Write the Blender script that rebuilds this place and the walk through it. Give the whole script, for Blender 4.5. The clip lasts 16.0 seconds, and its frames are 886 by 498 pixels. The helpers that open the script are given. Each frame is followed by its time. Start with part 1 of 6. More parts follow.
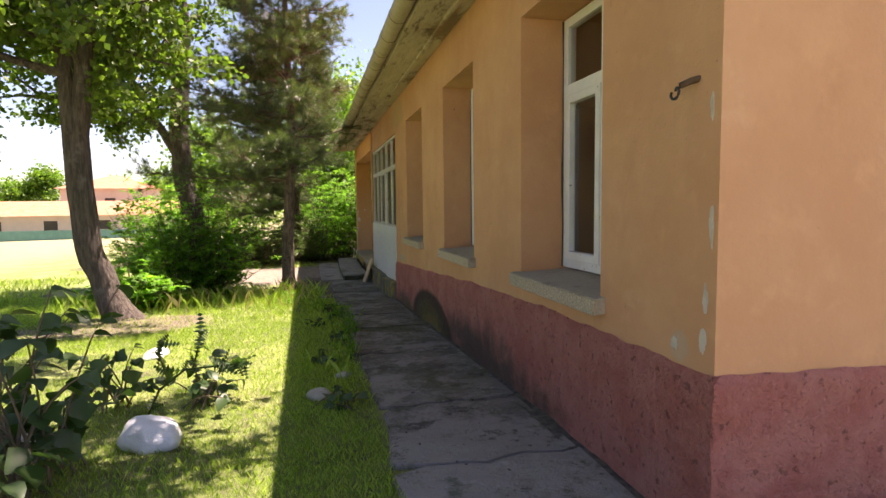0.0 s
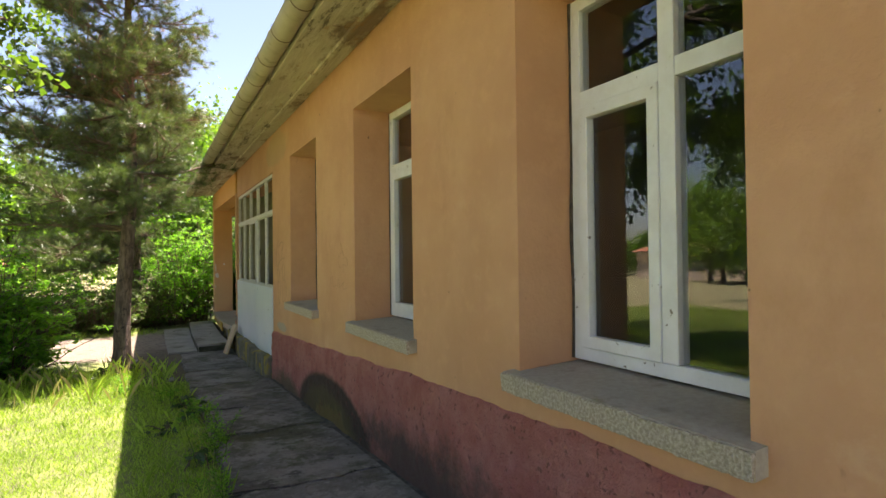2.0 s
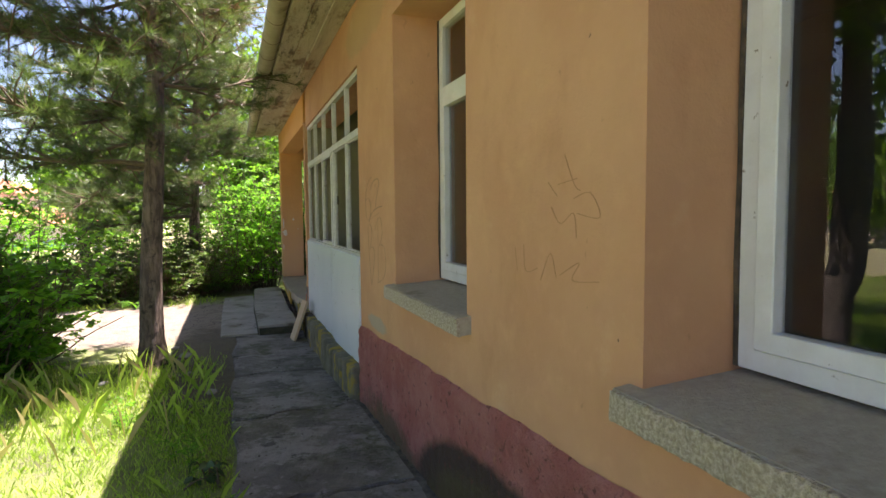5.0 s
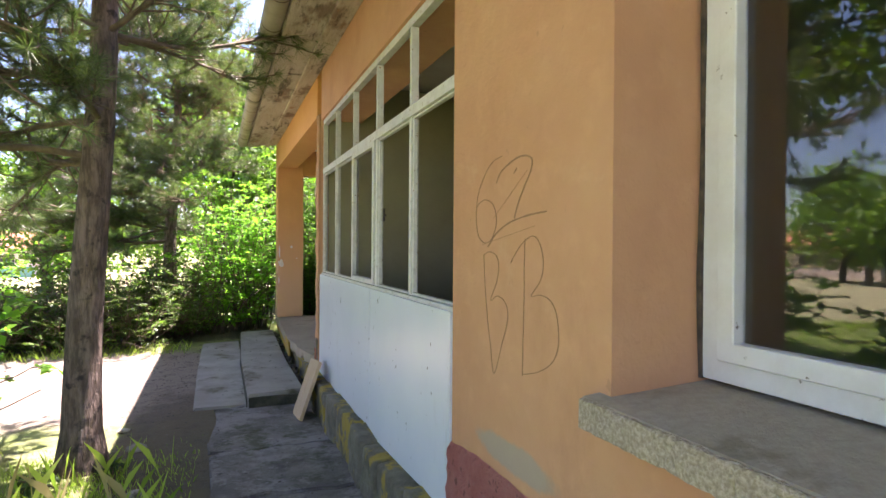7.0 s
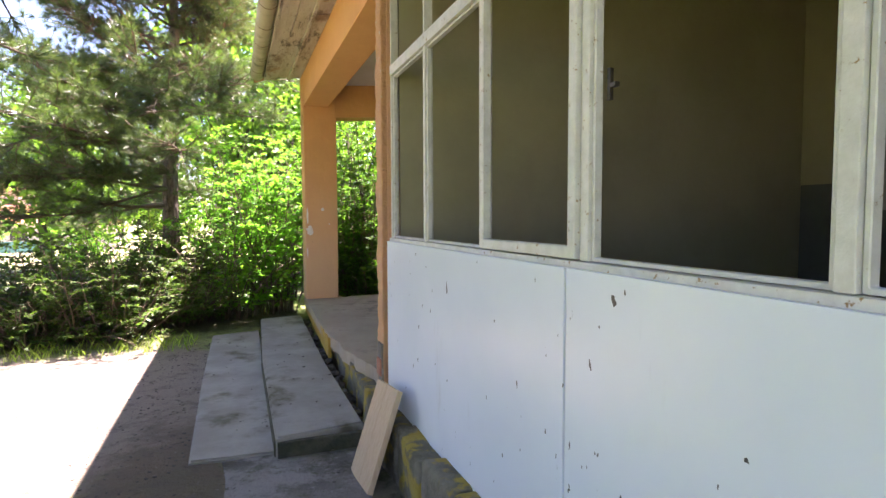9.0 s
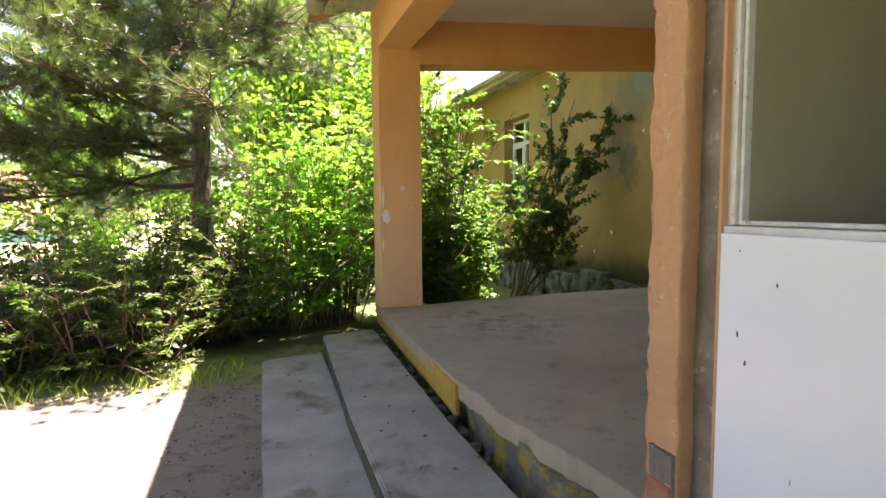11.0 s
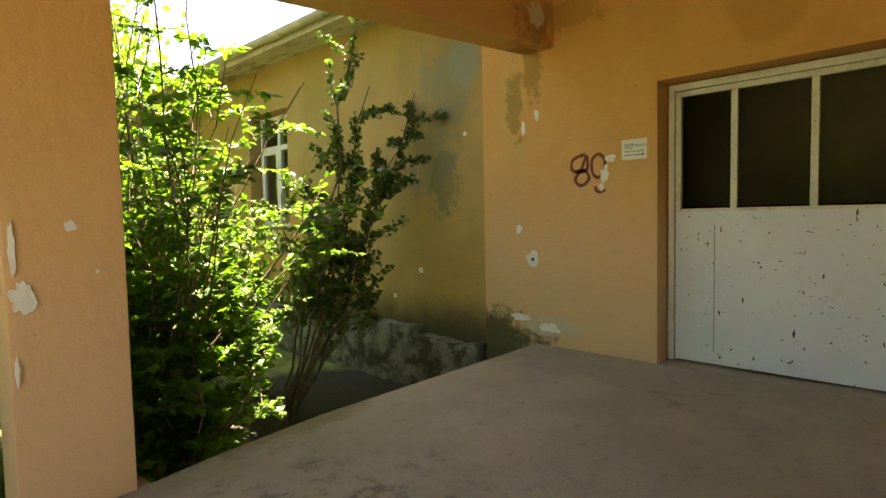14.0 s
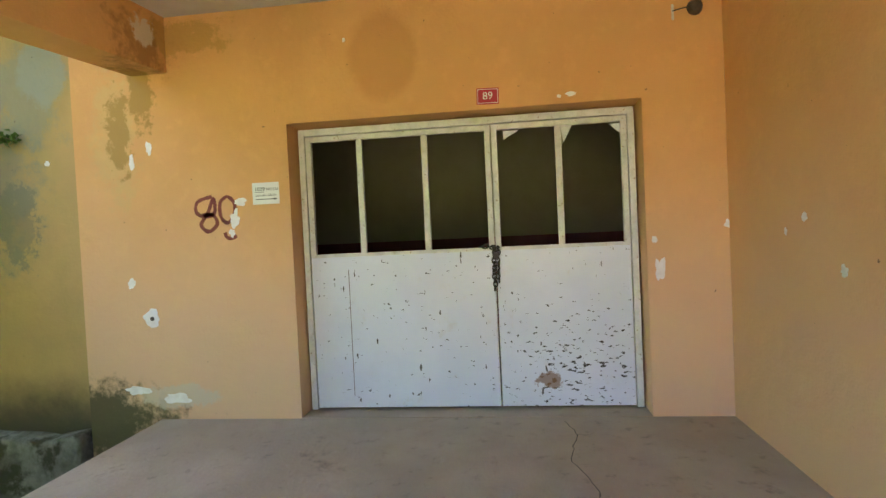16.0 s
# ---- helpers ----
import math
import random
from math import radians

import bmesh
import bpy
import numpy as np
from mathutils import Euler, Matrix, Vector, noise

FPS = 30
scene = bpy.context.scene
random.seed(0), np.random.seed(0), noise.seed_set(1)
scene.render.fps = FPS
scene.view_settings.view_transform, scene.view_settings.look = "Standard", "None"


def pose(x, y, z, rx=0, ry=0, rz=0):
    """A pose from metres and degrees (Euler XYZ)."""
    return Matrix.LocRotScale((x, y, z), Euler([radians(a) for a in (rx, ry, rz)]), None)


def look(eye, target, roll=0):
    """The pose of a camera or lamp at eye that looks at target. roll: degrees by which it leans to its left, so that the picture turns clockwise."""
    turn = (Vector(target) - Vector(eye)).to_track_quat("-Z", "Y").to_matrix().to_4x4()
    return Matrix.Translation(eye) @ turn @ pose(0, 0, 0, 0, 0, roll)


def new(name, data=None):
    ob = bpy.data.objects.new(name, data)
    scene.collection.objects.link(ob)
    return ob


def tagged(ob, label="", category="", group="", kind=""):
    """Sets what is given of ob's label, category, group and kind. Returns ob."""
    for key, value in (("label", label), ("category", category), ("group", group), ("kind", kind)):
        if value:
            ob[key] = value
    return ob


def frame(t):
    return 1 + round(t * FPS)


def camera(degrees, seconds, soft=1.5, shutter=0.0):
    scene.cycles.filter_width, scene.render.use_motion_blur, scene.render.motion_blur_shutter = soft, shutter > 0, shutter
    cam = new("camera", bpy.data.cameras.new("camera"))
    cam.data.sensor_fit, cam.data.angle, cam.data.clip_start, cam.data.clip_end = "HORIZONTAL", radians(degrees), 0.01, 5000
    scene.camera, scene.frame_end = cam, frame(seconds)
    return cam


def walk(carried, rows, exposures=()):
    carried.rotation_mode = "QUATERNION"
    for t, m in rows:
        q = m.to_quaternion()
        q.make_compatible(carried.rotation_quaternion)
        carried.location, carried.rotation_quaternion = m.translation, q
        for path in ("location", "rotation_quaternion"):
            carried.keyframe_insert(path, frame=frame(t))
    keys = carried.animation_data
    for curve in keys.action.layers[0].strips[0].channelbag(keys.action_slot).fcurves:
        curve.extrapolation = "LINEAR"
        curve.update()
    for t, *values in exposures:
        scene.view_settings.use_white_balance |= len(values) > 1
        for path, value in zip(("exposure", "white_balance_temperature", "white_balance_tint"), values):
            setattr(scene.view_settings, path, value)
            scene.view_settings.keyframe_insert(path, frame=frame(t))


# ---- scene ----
cam = camera(77.3, 16.0)
PATH = [
    (0, (0.235, 1.84, 1.582), (0.7, 3.779, 1.425), -0.7),
    (0.5, (0.152, 2.202, 1.615), (0.82, 4.083, 1.496), -0.7),
    (1, (0.085, 2.552, 1.607), (0.928, 4.365, 1.574), -0.5),
    (1.5, (0.108, 2.92, 1.581), (1.054, 4.682, 1.588), -0.7),
    (2, (0.202, 3.279, 1.629), (1.134, 5.049, 1.653), -0.7),
    (2.5, (0.305, 3.722, 1.645), (1.208, 5.507, 1.614), -0.8),
    (3, (0.476, 4.175, 1.636), (1.236, 6.024, 1.575), -0.9),
    (3.5, (0.59, 4.634, 1.651), (1.263, 6.517, 1.612), -0.8),
    (4, (0.609, 5.142, 1.656), (1.213, 7.048, 1.595), -0.9),
    (4.5, (0.651, 5.678, 1.62), (1.275, 7.573, 1.483), -0.9),
    (4.7, (0.645, 5.893, 1.598), (1.326, 7.768, 1.458), -1.1),
    (7, (0.646, 8.309, 1.519), (1.399, 10.161, 1.508), 0.4),
    (7.5, (0.61, 8.886, 1.517), (1.416, 10.716, 1.54), 0.3),
    (8, (0.657, 9.425, 1.473), (1.424, 11.272, 1.415), -0.1),
    (8.5, (0.669, 9.958, 1.41), (1.459, 11.794, 1.348), 0.2),
    (9, (0.721, 10.479, 1.38), (1.42, 12.349, 1.266), -0.2),
    (9.2, (0.735, 10.663, 1.393), (1.408, 12.542, 1.273), -0.4),
    (11.3, (0.432, 12.818, 1.313), (1.041, 14.716, 1.146), -0.4),
    (11.5, (0.45, 13.023, 1.326), (0.965, 14.947, 1.147), -0.2),
    (12, (0.425, 13.529, 1.317), (0.648, 15.509, 1.144), 0.1),
    (12.5, (0.546, 14.081, 1.34), (0.802, 16.061, 1.231), 0.2),
    (12.8, (0.622, 14.366, 1.366), (1.112, 16.302, 1.271), 0.4),
    (13, (0.718, 14.56, 1.383), (1.4, 16.438, 1.299), -0.1),
    (13.5, (0.937, 14.944, 1.426), (2.088, 16.578, 1.352), -0.7),
    (14, (1.205, 15.097, 1.494), (2.646, 16.479, 1.375), -1.2),
    (14.5, (1.346, 15.21, 1.573), (2.988, 16.345, 1.448), -1.6),
    (15, (1.427, 15.295, 1.595), (3.211, 16.191, 1.486), -1.9),
    (15.5, (1.452, 15.314, 1.617), (3.351, 15.935, 1.529), -2.3),
    (16, (1.506, 15.248, 1.618), (3.49, 15.497, 1.565), -2.7),
]
EXPOSURES = [(0.0, 1.88, 7400, 32), (1.0, 2.01, 7300, 25), (2.0, 2.18, 7200, 25), (2.5, 2.42, 6600, 28), (3.0, 2.48, 6500, 27), (4.0, 2.36, 6700, 28), (4.5, 2.28, 6700, 28), (7.0, 3.02, 6400, 36), (9.0, 3.24, 6450, 38), (11.5, 3.22, 7600, 36), (12.0, 2.89, 8300, 28), (12.5, 2.81, 7800, 23), (13.0, 3.42, 7400, 30), (14.0, 3.40, 8500, 28), (14.5, 3.56, 7900, 28), (15.0, 3.84, 7500, 31), (15.5, 4.20, 6900, 37), (16.0, 4.42, 6400, 36)]
walk(cam, [(t, look(eye, target, roll)) for t, eye, target, roll in PATH], EXPOSURES)

# ---- world, sun, exposure ----
world = bpy.data.worlds.new("sky")
scene.world = world
world.use_nodes = True
wn = world.node_tree.nodes
sky = wn.new("ShaderNodeTexSky")
sky.sky_type, sky.sun_disc = "NISHITA", False
SUN_WAY = Vector((0.318, 0.14, 1.0)).normalized()
sky.sun_elevation = math.asin(SUN_WAY.z)
sky.sun_rotation = math.atan2(SUN_WAY.x, SUN_WAY.y)
sky.air_density, sky.dust_density, sky.altitude = 1.0, 1.5, 900
world.node_tree.links.new(sky.outputs[0], wn["Background"].inputs[0])
wn["Background"].inputs[1].default_value = 0.074
sun = new("sun", bpy.data.lights.new("sun", "SUN"))
sun.data.energy, sun.data.angle, sun.data.color = 5.0, radians(0.53), (1.0, 0.95, 0.86)
sun.matrix_world = look(SUN_WAY * 60, (0, 0, 0))

# ---- plan ----
F = 1.55            # face of the front wall
D = 5.29            # face of the door wall in the porch
CORNER = 3.41       # end of the building
GL0, GL1 = 10.42, 13.60   # glazed screen
RET = 13.852         # porch side of the return wall
PORCH_END = 18.0
PLAT = 0.345
EAVE = 3.20
WINDOWS = [(4.17, 5.17), (6.22, 7.26), (8.33, 9.42)]
WIN_Z = (1.165, 2.74)


def gz(x, y):
    """Height of the ground."""
    z = 0.36 * min(1.0, max(0.0, (13.0 - y) / 8.5))
    far = max(0.0, math.hypot(min(0, x + 6), max(0, y - 22)))
    return z - 1.15 * min(1.0, far / 45.0)


# ---- materials ----
def node(nt, kind, **kw):
    n = nt.nodes.new(kind)
    for k, v in kw.items():
        n.inputs[k.replace("_", " ")].default_value = v
    return n


def rgb(c):
    return (*c, 1.0)


class Mat:
    """A small builder of node materials on world position."""

    def __init__(self, name, rough=0.8, metal=0.0):
        self.m = bpy.data.materials.new(name)
        self.m.use_nodes = True
        self.nt = self.m.node_tree
        self.b = self.nt.nodes["Principled BSDF"]
        self.b.inputs["Roughness"].default_value = rough
        self.b.inputs["Metallic"].default_value = metal
        self.pos = self.nt.nodes.new("ShaderNodeNewGeometry").outputs["Position"]
        self.col = None
        self.height = None

    def link(self, a, b):
        self.nt.links.new(a, b)
        return self

    def noise(self, scale, detail=6.0, rough=0.6, stretch=None, shift=0.0):
        src = self.pos
        if stretch or shift:
            mp = self.nt.nodes.new("ShaderNodeMapping")
            self.link(src, mp.inputs["Vector"])
            mp.inputs["Scale"].default_value = stretch or (1, 1, 1)
            mp.inputs["Location"].default_value = (shift, shift, shift)
            src = mp.outputs[0]
        n = node(self.nt, "ShaderNodeTexNoise", Scale=scale, Detail=detail, Roughness=rough)
        self.link(src, n.inputs["Vector"])
        return n.outputs["Fac"]

    def ramp(self, fac, a, b):
        r = self.nt.nodes.new("ShaderNodeMapRange")
        r.interpolation_type = "SMOOTHSTEP"
        r.inputs["From Min"].default_value, r.inputs["From Max"].default_value = a, b
        self.link(fac, r.inputs["Value"])
        return r.outputs["Result"]

    def math(self, op, a, b=0.0):
        n = self.nt.nodes.new("ShaderNodeMath")
        n.operation = op
        for i, v in enumerate((a, b)):
            if isinstance(v, (int, float)):
                n.inputs[i].default_value = v
            else:
                self.link(v, n.inputs[i])
        return n.outputs[0]

    def axis(self, i):
        s = self.nt.nodes.new("ShaderNodeSeparateXYZ")
        self.link(self.pos, s.inputs[0])
        return s.outputs[i]

    def near(self, centre, radii, wobble=0.35, scale=3.0, soft=0.3):
        """1 inside an uneven blot round centre, 0 outside."""
        mp = self.nt.nodes.new("ShaderNodeMapping")
        mp.vector_type = "POINT"
        mp.inputs["Location"].default_value = [-c / r for c, r in zip(centre, radii)]
        mp.inputs["Scale"].default_value = [1 / r for r in radii]
        self.link(self.pos, mp.inputs["Vector"])
        ln = self.nt.nodes.new("ShaderNodeVectorMath")
        ln.operation = "LENGTH"
        self.link(mp.outputs[0], ln.inputs[0])
        w = self.math("MULTIPLY", self.math("SUBTRACT", self.noise(scale, 10, 0.74), 0.5), wobble * 4)
        return self.ramp(self.math("ADD", ln.outputs["Value"], w), 1.05, 1.05 - soft)

    def base(self, c1, c2, fac):
        return self.over(c2, fac, start=c1)

    def over(self, c, fac, start=None):
        mx = self.nt.nodes.new("ShaderNodeMix")
        mx.data_type = "RGBA"
        if start is not None:
            mx.inputs["A"].default_value = rgb(start)
        else:
            self.link(self.col, mx.inputs["A"])
        if isinstance(c, tuple):
            mx.inputs["B"].default_value = rgb(c)
        else:
            self.link(c, mx.inputs["B"])
        if isinstance(fac, (int, float)):
            mx.inputs["Factor"].default_value = fac
        else:
            self.link(fac, mx.inputs["Factor"])
        self.col = mx.outputs["Result"]
        return self

    def bump(self, fac, dist, strength=1.0):
        b = self.nt.nodes.new("ShaderNodeBump")
        b.inputs["Distance"].default_value, b.inputs["Strength"].default_value = dist, strength
        self.link(fac, b.inputs["Height"])
        if self.height:
            self.link(self.height, b.inputs["Normal"])
        self.height = b.outputs[0]
        return self

    def done(self):
        if self.col:
            self.link(self.col, self.b.inputs["Base Color"])
        if self.height:
            self.link(self.height, self.b.inputs["Normal"])
        return self.m


def plaster(name, c1, c2, stains=(), bump=0.004):
    m = Mat(name, 0.88)
    m.base(c1, c2, m.ramp(m.noise(1.3, 5), 0.35, 0.7))
    m.over(tuple(x * 0.86 for x in c1), m.math("MULTIPLY", m.ramp(m.noise(0.9, 6, 0.7, (1, 1, 0.35), 7.0), 0.52, 0.72), 0.5))
    m.over(tuple(min(1, x * 1.12) for x in c2), m.math("MULTIPLY", m.ramp(m.noise(9, 5), 0.5, 0.75), 0.35))
    for c, fac_of in stains:
        m.over(c, fac_of(m))
    m.over((0.05, 0.04, 0.03), m.math("MULTIPLY", m.ramp(m.noise(21, 2, 0.5, None, 3.3), 0.76, 0.80), 0.7))
    m.bump(m.noise(2.2, 4), bump * 5)
    m.bump(m.noise(60, 4), bump * 0.6)
    return m.done()


def tint_below(z0, z1, wob=0.5, scale=2.5, amount=1.0):
    def f(m):
        z = m.math("ADD", m.axis(2), m.math("MULTIPLY", m.math("SUBTRACT", m.noise(scale, 6, 0.65), 0.5), wob))
        return m.math("MULTIPLY", m.ramp(z, z1, z0), amount)
    return f


def blot(centre, radii, amount=1.0, wobble=0.35, scale=3.0, soft=0.3):
    return lambda m: m.math("MULTIPLY", m.near(centre, radii, wobble, scale, soft), amount)


ORANGE, ORANGE2 = (0.53, 0.275, 0.142), (0.59, 0.33, 0.178)
M_WALL = plaster("orange_plaster", ORANGE, ORANGE2, [
    ((0.42, 0.33, 0.24), blot((1.55, 3.60, 1.05), (0.3, 0.06, 0.07), 0.6)),
    ((0.33, 0.32, 0.26), blot((1.55, 9.9, 0.82), (0.3, 0.28, 0.06), 0.7)),
    ((0.40, 0.30, 0.16), blot((1.55, 10.2, 2.95), (0.3, 0.7, 0.22), 0.5)),
    ((0.40, 0.19, 0.09), lambda m: m.math("MULTIPLY", m.ramp(m.noise(2.1, 7, 0.7, (1, 1, 0.5), 31.0), 0.55, 0.72), 0.35)),
    ((0.62, 0.40, 0.24), lambda m: m.math("MULTIPLY", m.ramp(m.noise(3.7, 7, 0.7, None, 17.0), 0.58, 0.72), 0.35)),
    ((0.28, 0.15, 0.08), lambda m: m.math("MULTIPLY", m.ramp(m.noise(15, 3, 0.6, (1, 1, 0.6), 12.0), 0.70, 0.76), 0.35))])
M_PORCH = plaster("porch_orange_plaster", (0.63, 0.325, 0.11), (0.67, 0.355, 0.125), [
    ((0.68, 0.45, 0.28), lambda m: m.math("MULTIPLY", m.ramp(m.math("ADD", m.axis(2), m.math("MULTIPLY", m.noise(0.8), 1.0)), 2.9, 1.2), 0.75)),
    ((0.45, 0.20, 0.055), blot((5.29, 16.08, 2.87), (0.3, 0.27, 0.33), 0.45, 0.15)),
    ((0.54, 0.38, 0.15), blot((5.29, 18.12, 2.45), (0.3, 0.22, 0.55), 0.5, 0.8, 5, 0.7)),
    ((0.33, 0.20, 0.04), blot((5.29, 17.90, 2.85), (0.3, 0.10, 0.42), 0.8, 0.7, 7)),
    ((0.33, 0.20, 0.04), blot((5.29, 18.10, 2.45), (0.3, 0.10, 0.30), 0.75, 0.9, 9)),
    ((0.40, 0.24, 0.05), blot((5.29, 17.65, 3.12), (0.3, 0.50, 0.12), 0.6, 0.8, 6)),
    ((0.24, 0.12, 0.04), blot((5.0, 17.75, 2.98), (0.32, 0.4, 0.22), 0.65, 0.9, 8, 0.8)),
    ((0.62, 0.55, 0.42), blot((5.05, 17.6, 3.10), (0.12, 0.4, 0.10), 0.8, 0.9, 12)),
        # moss at the bottom corner, with the corner's shade put into the same colour
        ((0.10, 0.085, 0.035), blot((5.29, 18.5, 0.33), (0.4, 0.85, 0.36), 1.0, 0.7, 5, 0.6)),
    ((0.55, 0.47, 0.33), blot((5.29, 17.75, 0.52), (0.3, 0.32, 0.10), 0.8, 0.5, 6))])
M_WING = plaster("olive_stained_plaster", (0.46, 0.30, 0.105), (0.40, 0.27, 0.10), [
    ((0.30, 0.22, 0.07), lambda m: m.math("MULTIPLY", m.ramp(m.noise(1.1, 6, 0.6, (1, 1, 0.5)), 0.45, 0.65), 0.6)),
    ((0.20, 0.23, 0.17), blot((5.4, 18.95, 2.85), (0.5, 0.55, 0.45), 0.55, 0.75, 4, 0.6)),
    ((0.19, 0.21, 0.15), blot((5.4, 19.2, 2.05), (0.5, 0.42, 0.65), 0.55, 0.85, 4, 0.6)),
    ((0.13, 0.15, 0.10), blot((5.4, 19.05, 1.85), (0.5, 0.20, 0.35), 0.5, 0.8, 8)),
    ((0.27, 0.29, 0.22), blot((5.4, 18.75, 3.0), (0.5, 0.22, 0.3), 0.7, 0.4, 5)),
    # darker towards the foot of the wall
    ((0.07, 0.06, 0.03), tint_below(0.25, 0.75, 0.4))])
M_PINK = Mat("pink_rough_render", 0.9)
M_PINK.base((0.53, 0.165, 0.137), (0.62, 0.245, 0.205), M_PINK.ramp(M_PINK.noise(5, 7, 0.7), 0.35, 0.65))
M_PINK.over((0.50, 0.30, 0.24), M_PINK.math("MULTIPLY", M_PINK.ramp(M_PINK.noise(30, 6, 0.7), 0.60, 0.72), 0.6))
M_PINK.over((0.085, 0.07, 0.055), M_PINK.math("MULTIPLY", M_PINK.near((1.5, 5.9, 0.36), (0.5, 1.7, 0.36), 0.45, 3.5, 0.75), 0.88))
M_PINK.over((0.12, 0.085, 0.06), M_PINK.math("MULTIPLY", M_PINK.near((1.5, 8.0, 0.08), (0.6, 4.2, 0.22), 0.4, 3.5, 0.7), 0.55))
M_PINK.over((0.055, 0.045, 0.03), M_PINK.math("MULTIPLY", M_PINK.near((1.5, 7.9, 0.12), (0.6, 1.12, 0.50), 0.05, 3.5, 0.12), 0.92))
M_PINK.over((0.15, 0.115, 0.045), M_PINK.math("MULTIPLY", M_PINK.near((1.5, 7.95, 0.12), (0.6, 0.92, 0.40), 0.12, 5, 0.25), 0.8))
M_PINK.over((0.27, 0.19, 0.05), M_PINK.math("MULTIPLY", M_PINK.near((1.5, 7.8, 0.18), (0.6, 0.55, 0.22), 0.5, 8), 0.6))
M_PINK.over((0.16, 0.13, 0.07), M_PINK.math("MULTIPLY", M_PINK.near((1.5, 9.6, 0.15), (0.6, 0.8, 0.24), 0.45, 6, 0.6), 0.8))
M_PINK.over((0.20, 0.07, 0.055), M_PINK.math("MULTIPLY", M_PINK.ramp(M_PINK.noise(26, 4, 0.6, None, 8.0), 0.60, 0.66), 0.7))
M_PINK.bump(M_PINK.noise(16, 6, 0.7), 0.10).bump(M_PINK.noise(70, 4), 0.006)
M_PINK = M_PINK.done()


def simple(name, c1, c2, scale=8.0, rough=0.7, bump=0.002, bscale=40.0, metal=0.0, stretch=None, spots=None):
    m = Mat(name, rough, metal)
    m.base(c1, c2, m.ramp(m.noise(scale, 6, 0.65, stretch), 0.35, 0.68))
    if spots:
        c, s, lo, hi = spots
        m.over(c, m.ramp(m.noise(s, 5, 0.6, None, 5.0), lo, hi))
    if bump:
        m.bump(m.noise(bscale, 5, 0.6, stretch), bump)
    return m.done()


M_CONC = Mat("worn_concrete", 0.9)
M_CONC.base((0.11, 0.10, 0.086), (0.21, 0.19, 0.165), M_CONC.ramp(M_CONC.noise(2.5, 8, 0.7), 0.35, 0.65))
M_CONC.over((0.06, 0.053, 0.042), M_CONC.math("MULTIPLY", M_CONC.ramp(M_CONC.noise(1.1, 8, 0.7, None, 2.0), 0.50, 0.64), 0.8))
M_CONC.over((0.06, 0.055, 0.03), M_CONC.math("MULTIPLY", M_CONC.ramp(M_CONC.noise(6, 7, 0.7, None, 9.0), 0.58, 0.68), 0.6))
M_CONC.over((0.30, 0.28, 0.26), M_CONC.math("MULTIPLY", M_CONC.near((1.0, 4.2, 0.3), (0.7, 0.8, 1.0), 0.45, 4.0), 0.7))
M_CONC.over((0.29, 0.27, 0.24), M_CONC.math("MULTIPLY", M_CONC.ramp(M_CONC.noise(3.2, 8, 0.75, None, 21.0), 0.57, 0.66), 0.6))
M_CONC.over((0.42, 0.40, 0.37), M_CONC.math("MULTIPLY", M_CONC.ramp(M_CONC.noise(14, 6, 0.6, None, 4.0), 0.60, 0.72), 0.45))
M_CONC.over((0.075, 0.075, 0.03), M_CONC.math("MULTIPLY", M_CONC.ramp(M_CONC.noise(0.8, 7, 0.7, None, 14.0), 0.53, 0.64), 0.75))
M_CONC.over((0.05, 0.06, 0.02), M_CONC.math("MULTIPLY", M_CONC.ramp(M_CONC.noise(2.0, 9, 0.8, None, 41.0), 0.54, 0.62), 0.7))
M_CONC.over((0.26, 0.245, 0.22), M_CONC.math("MULTIPLY", M_CONC.ramp(M_CONC.noise(7, 8, 0.75, None, 51.0), 0.58, 0.64), 0.55))
M_CONC.over((0.27, 0.255, 0.235), M_CONC.math("MULTIPLY", M_CONC.ramp(M_CONC.noise(1.9, 10, 0.78, None, 61.0), 0.49, 0.58), 0.75))
M_CONC.over((0.040, 0.035, 0.026), M_CONC.math("MULTIPLY", M_CONC.ramp(M_CONC.noise(3.4, 10, 0.8, None, 71.0), 0.57, 0.63), 0.8))
M_CONC.over((0.055, 0.062, 0.018), M_CONC.math("MULTIPLY", M_CONC.ramp(M_CONC.noise(1.4, 10, 0.8, None, 81.0), 0.55, 0.63), 0.8))
M_CONC.over((0.025, 0.02, 0.015), M_CONC.math("MULTIPLY", M_CONC.ramp(M_CONC.noise(24, 5, 0.7, None, 91.0), 0.64, 0.69), 0.8))
M_CONC.bump(M_CONC.noise(9, 7, 0.7), 0.03).bump(M_CONC.noise(90, 3), 0.003)
M_CONC = M_CONC.done()
M_STEP = simple("grey_step_concrete", (0.25, 0.235, 0.20), (0.33, 0.315, 0.275), 3, 0.85, 0.006, 30, spots=((0.12, 0.11, 0.07), 2.2, 0.52, 0.68))
M_PLAT = Mat("porch_screed", 0.75)
M_PLAT.base((0.33, 0.272, 0.20), (0.40, 0.335, 0.25), M_PLAT.ramp(M_PLAT.noise(1.4, 6), 0.35, 0.65))
M_PLAT.over((0.13, 0.11, 0.09), M_PLAT.math("MULTIPLY", M_PLAT.ramp(M_PLAT.noise(2.6, 8, 0.7, None, 6.0), 0.60, 0.72), 0.7))
M_PLAT.over((0.16, 0.15, 0.05), M_PLAT.math("MULTIPLY", M_PLAT.near((2.6, 18.0, 0.34), (1.0, 0.35, 0.3), 0.4), 0.7))
M_PLAT.over((0.44, 0.38, 0.33), M_PLAT.math("MULTIPLY", M_PLAT.ramp(M_PLAT.noise(18, 6, 0.6), 0.62, 0.72), 0.35))
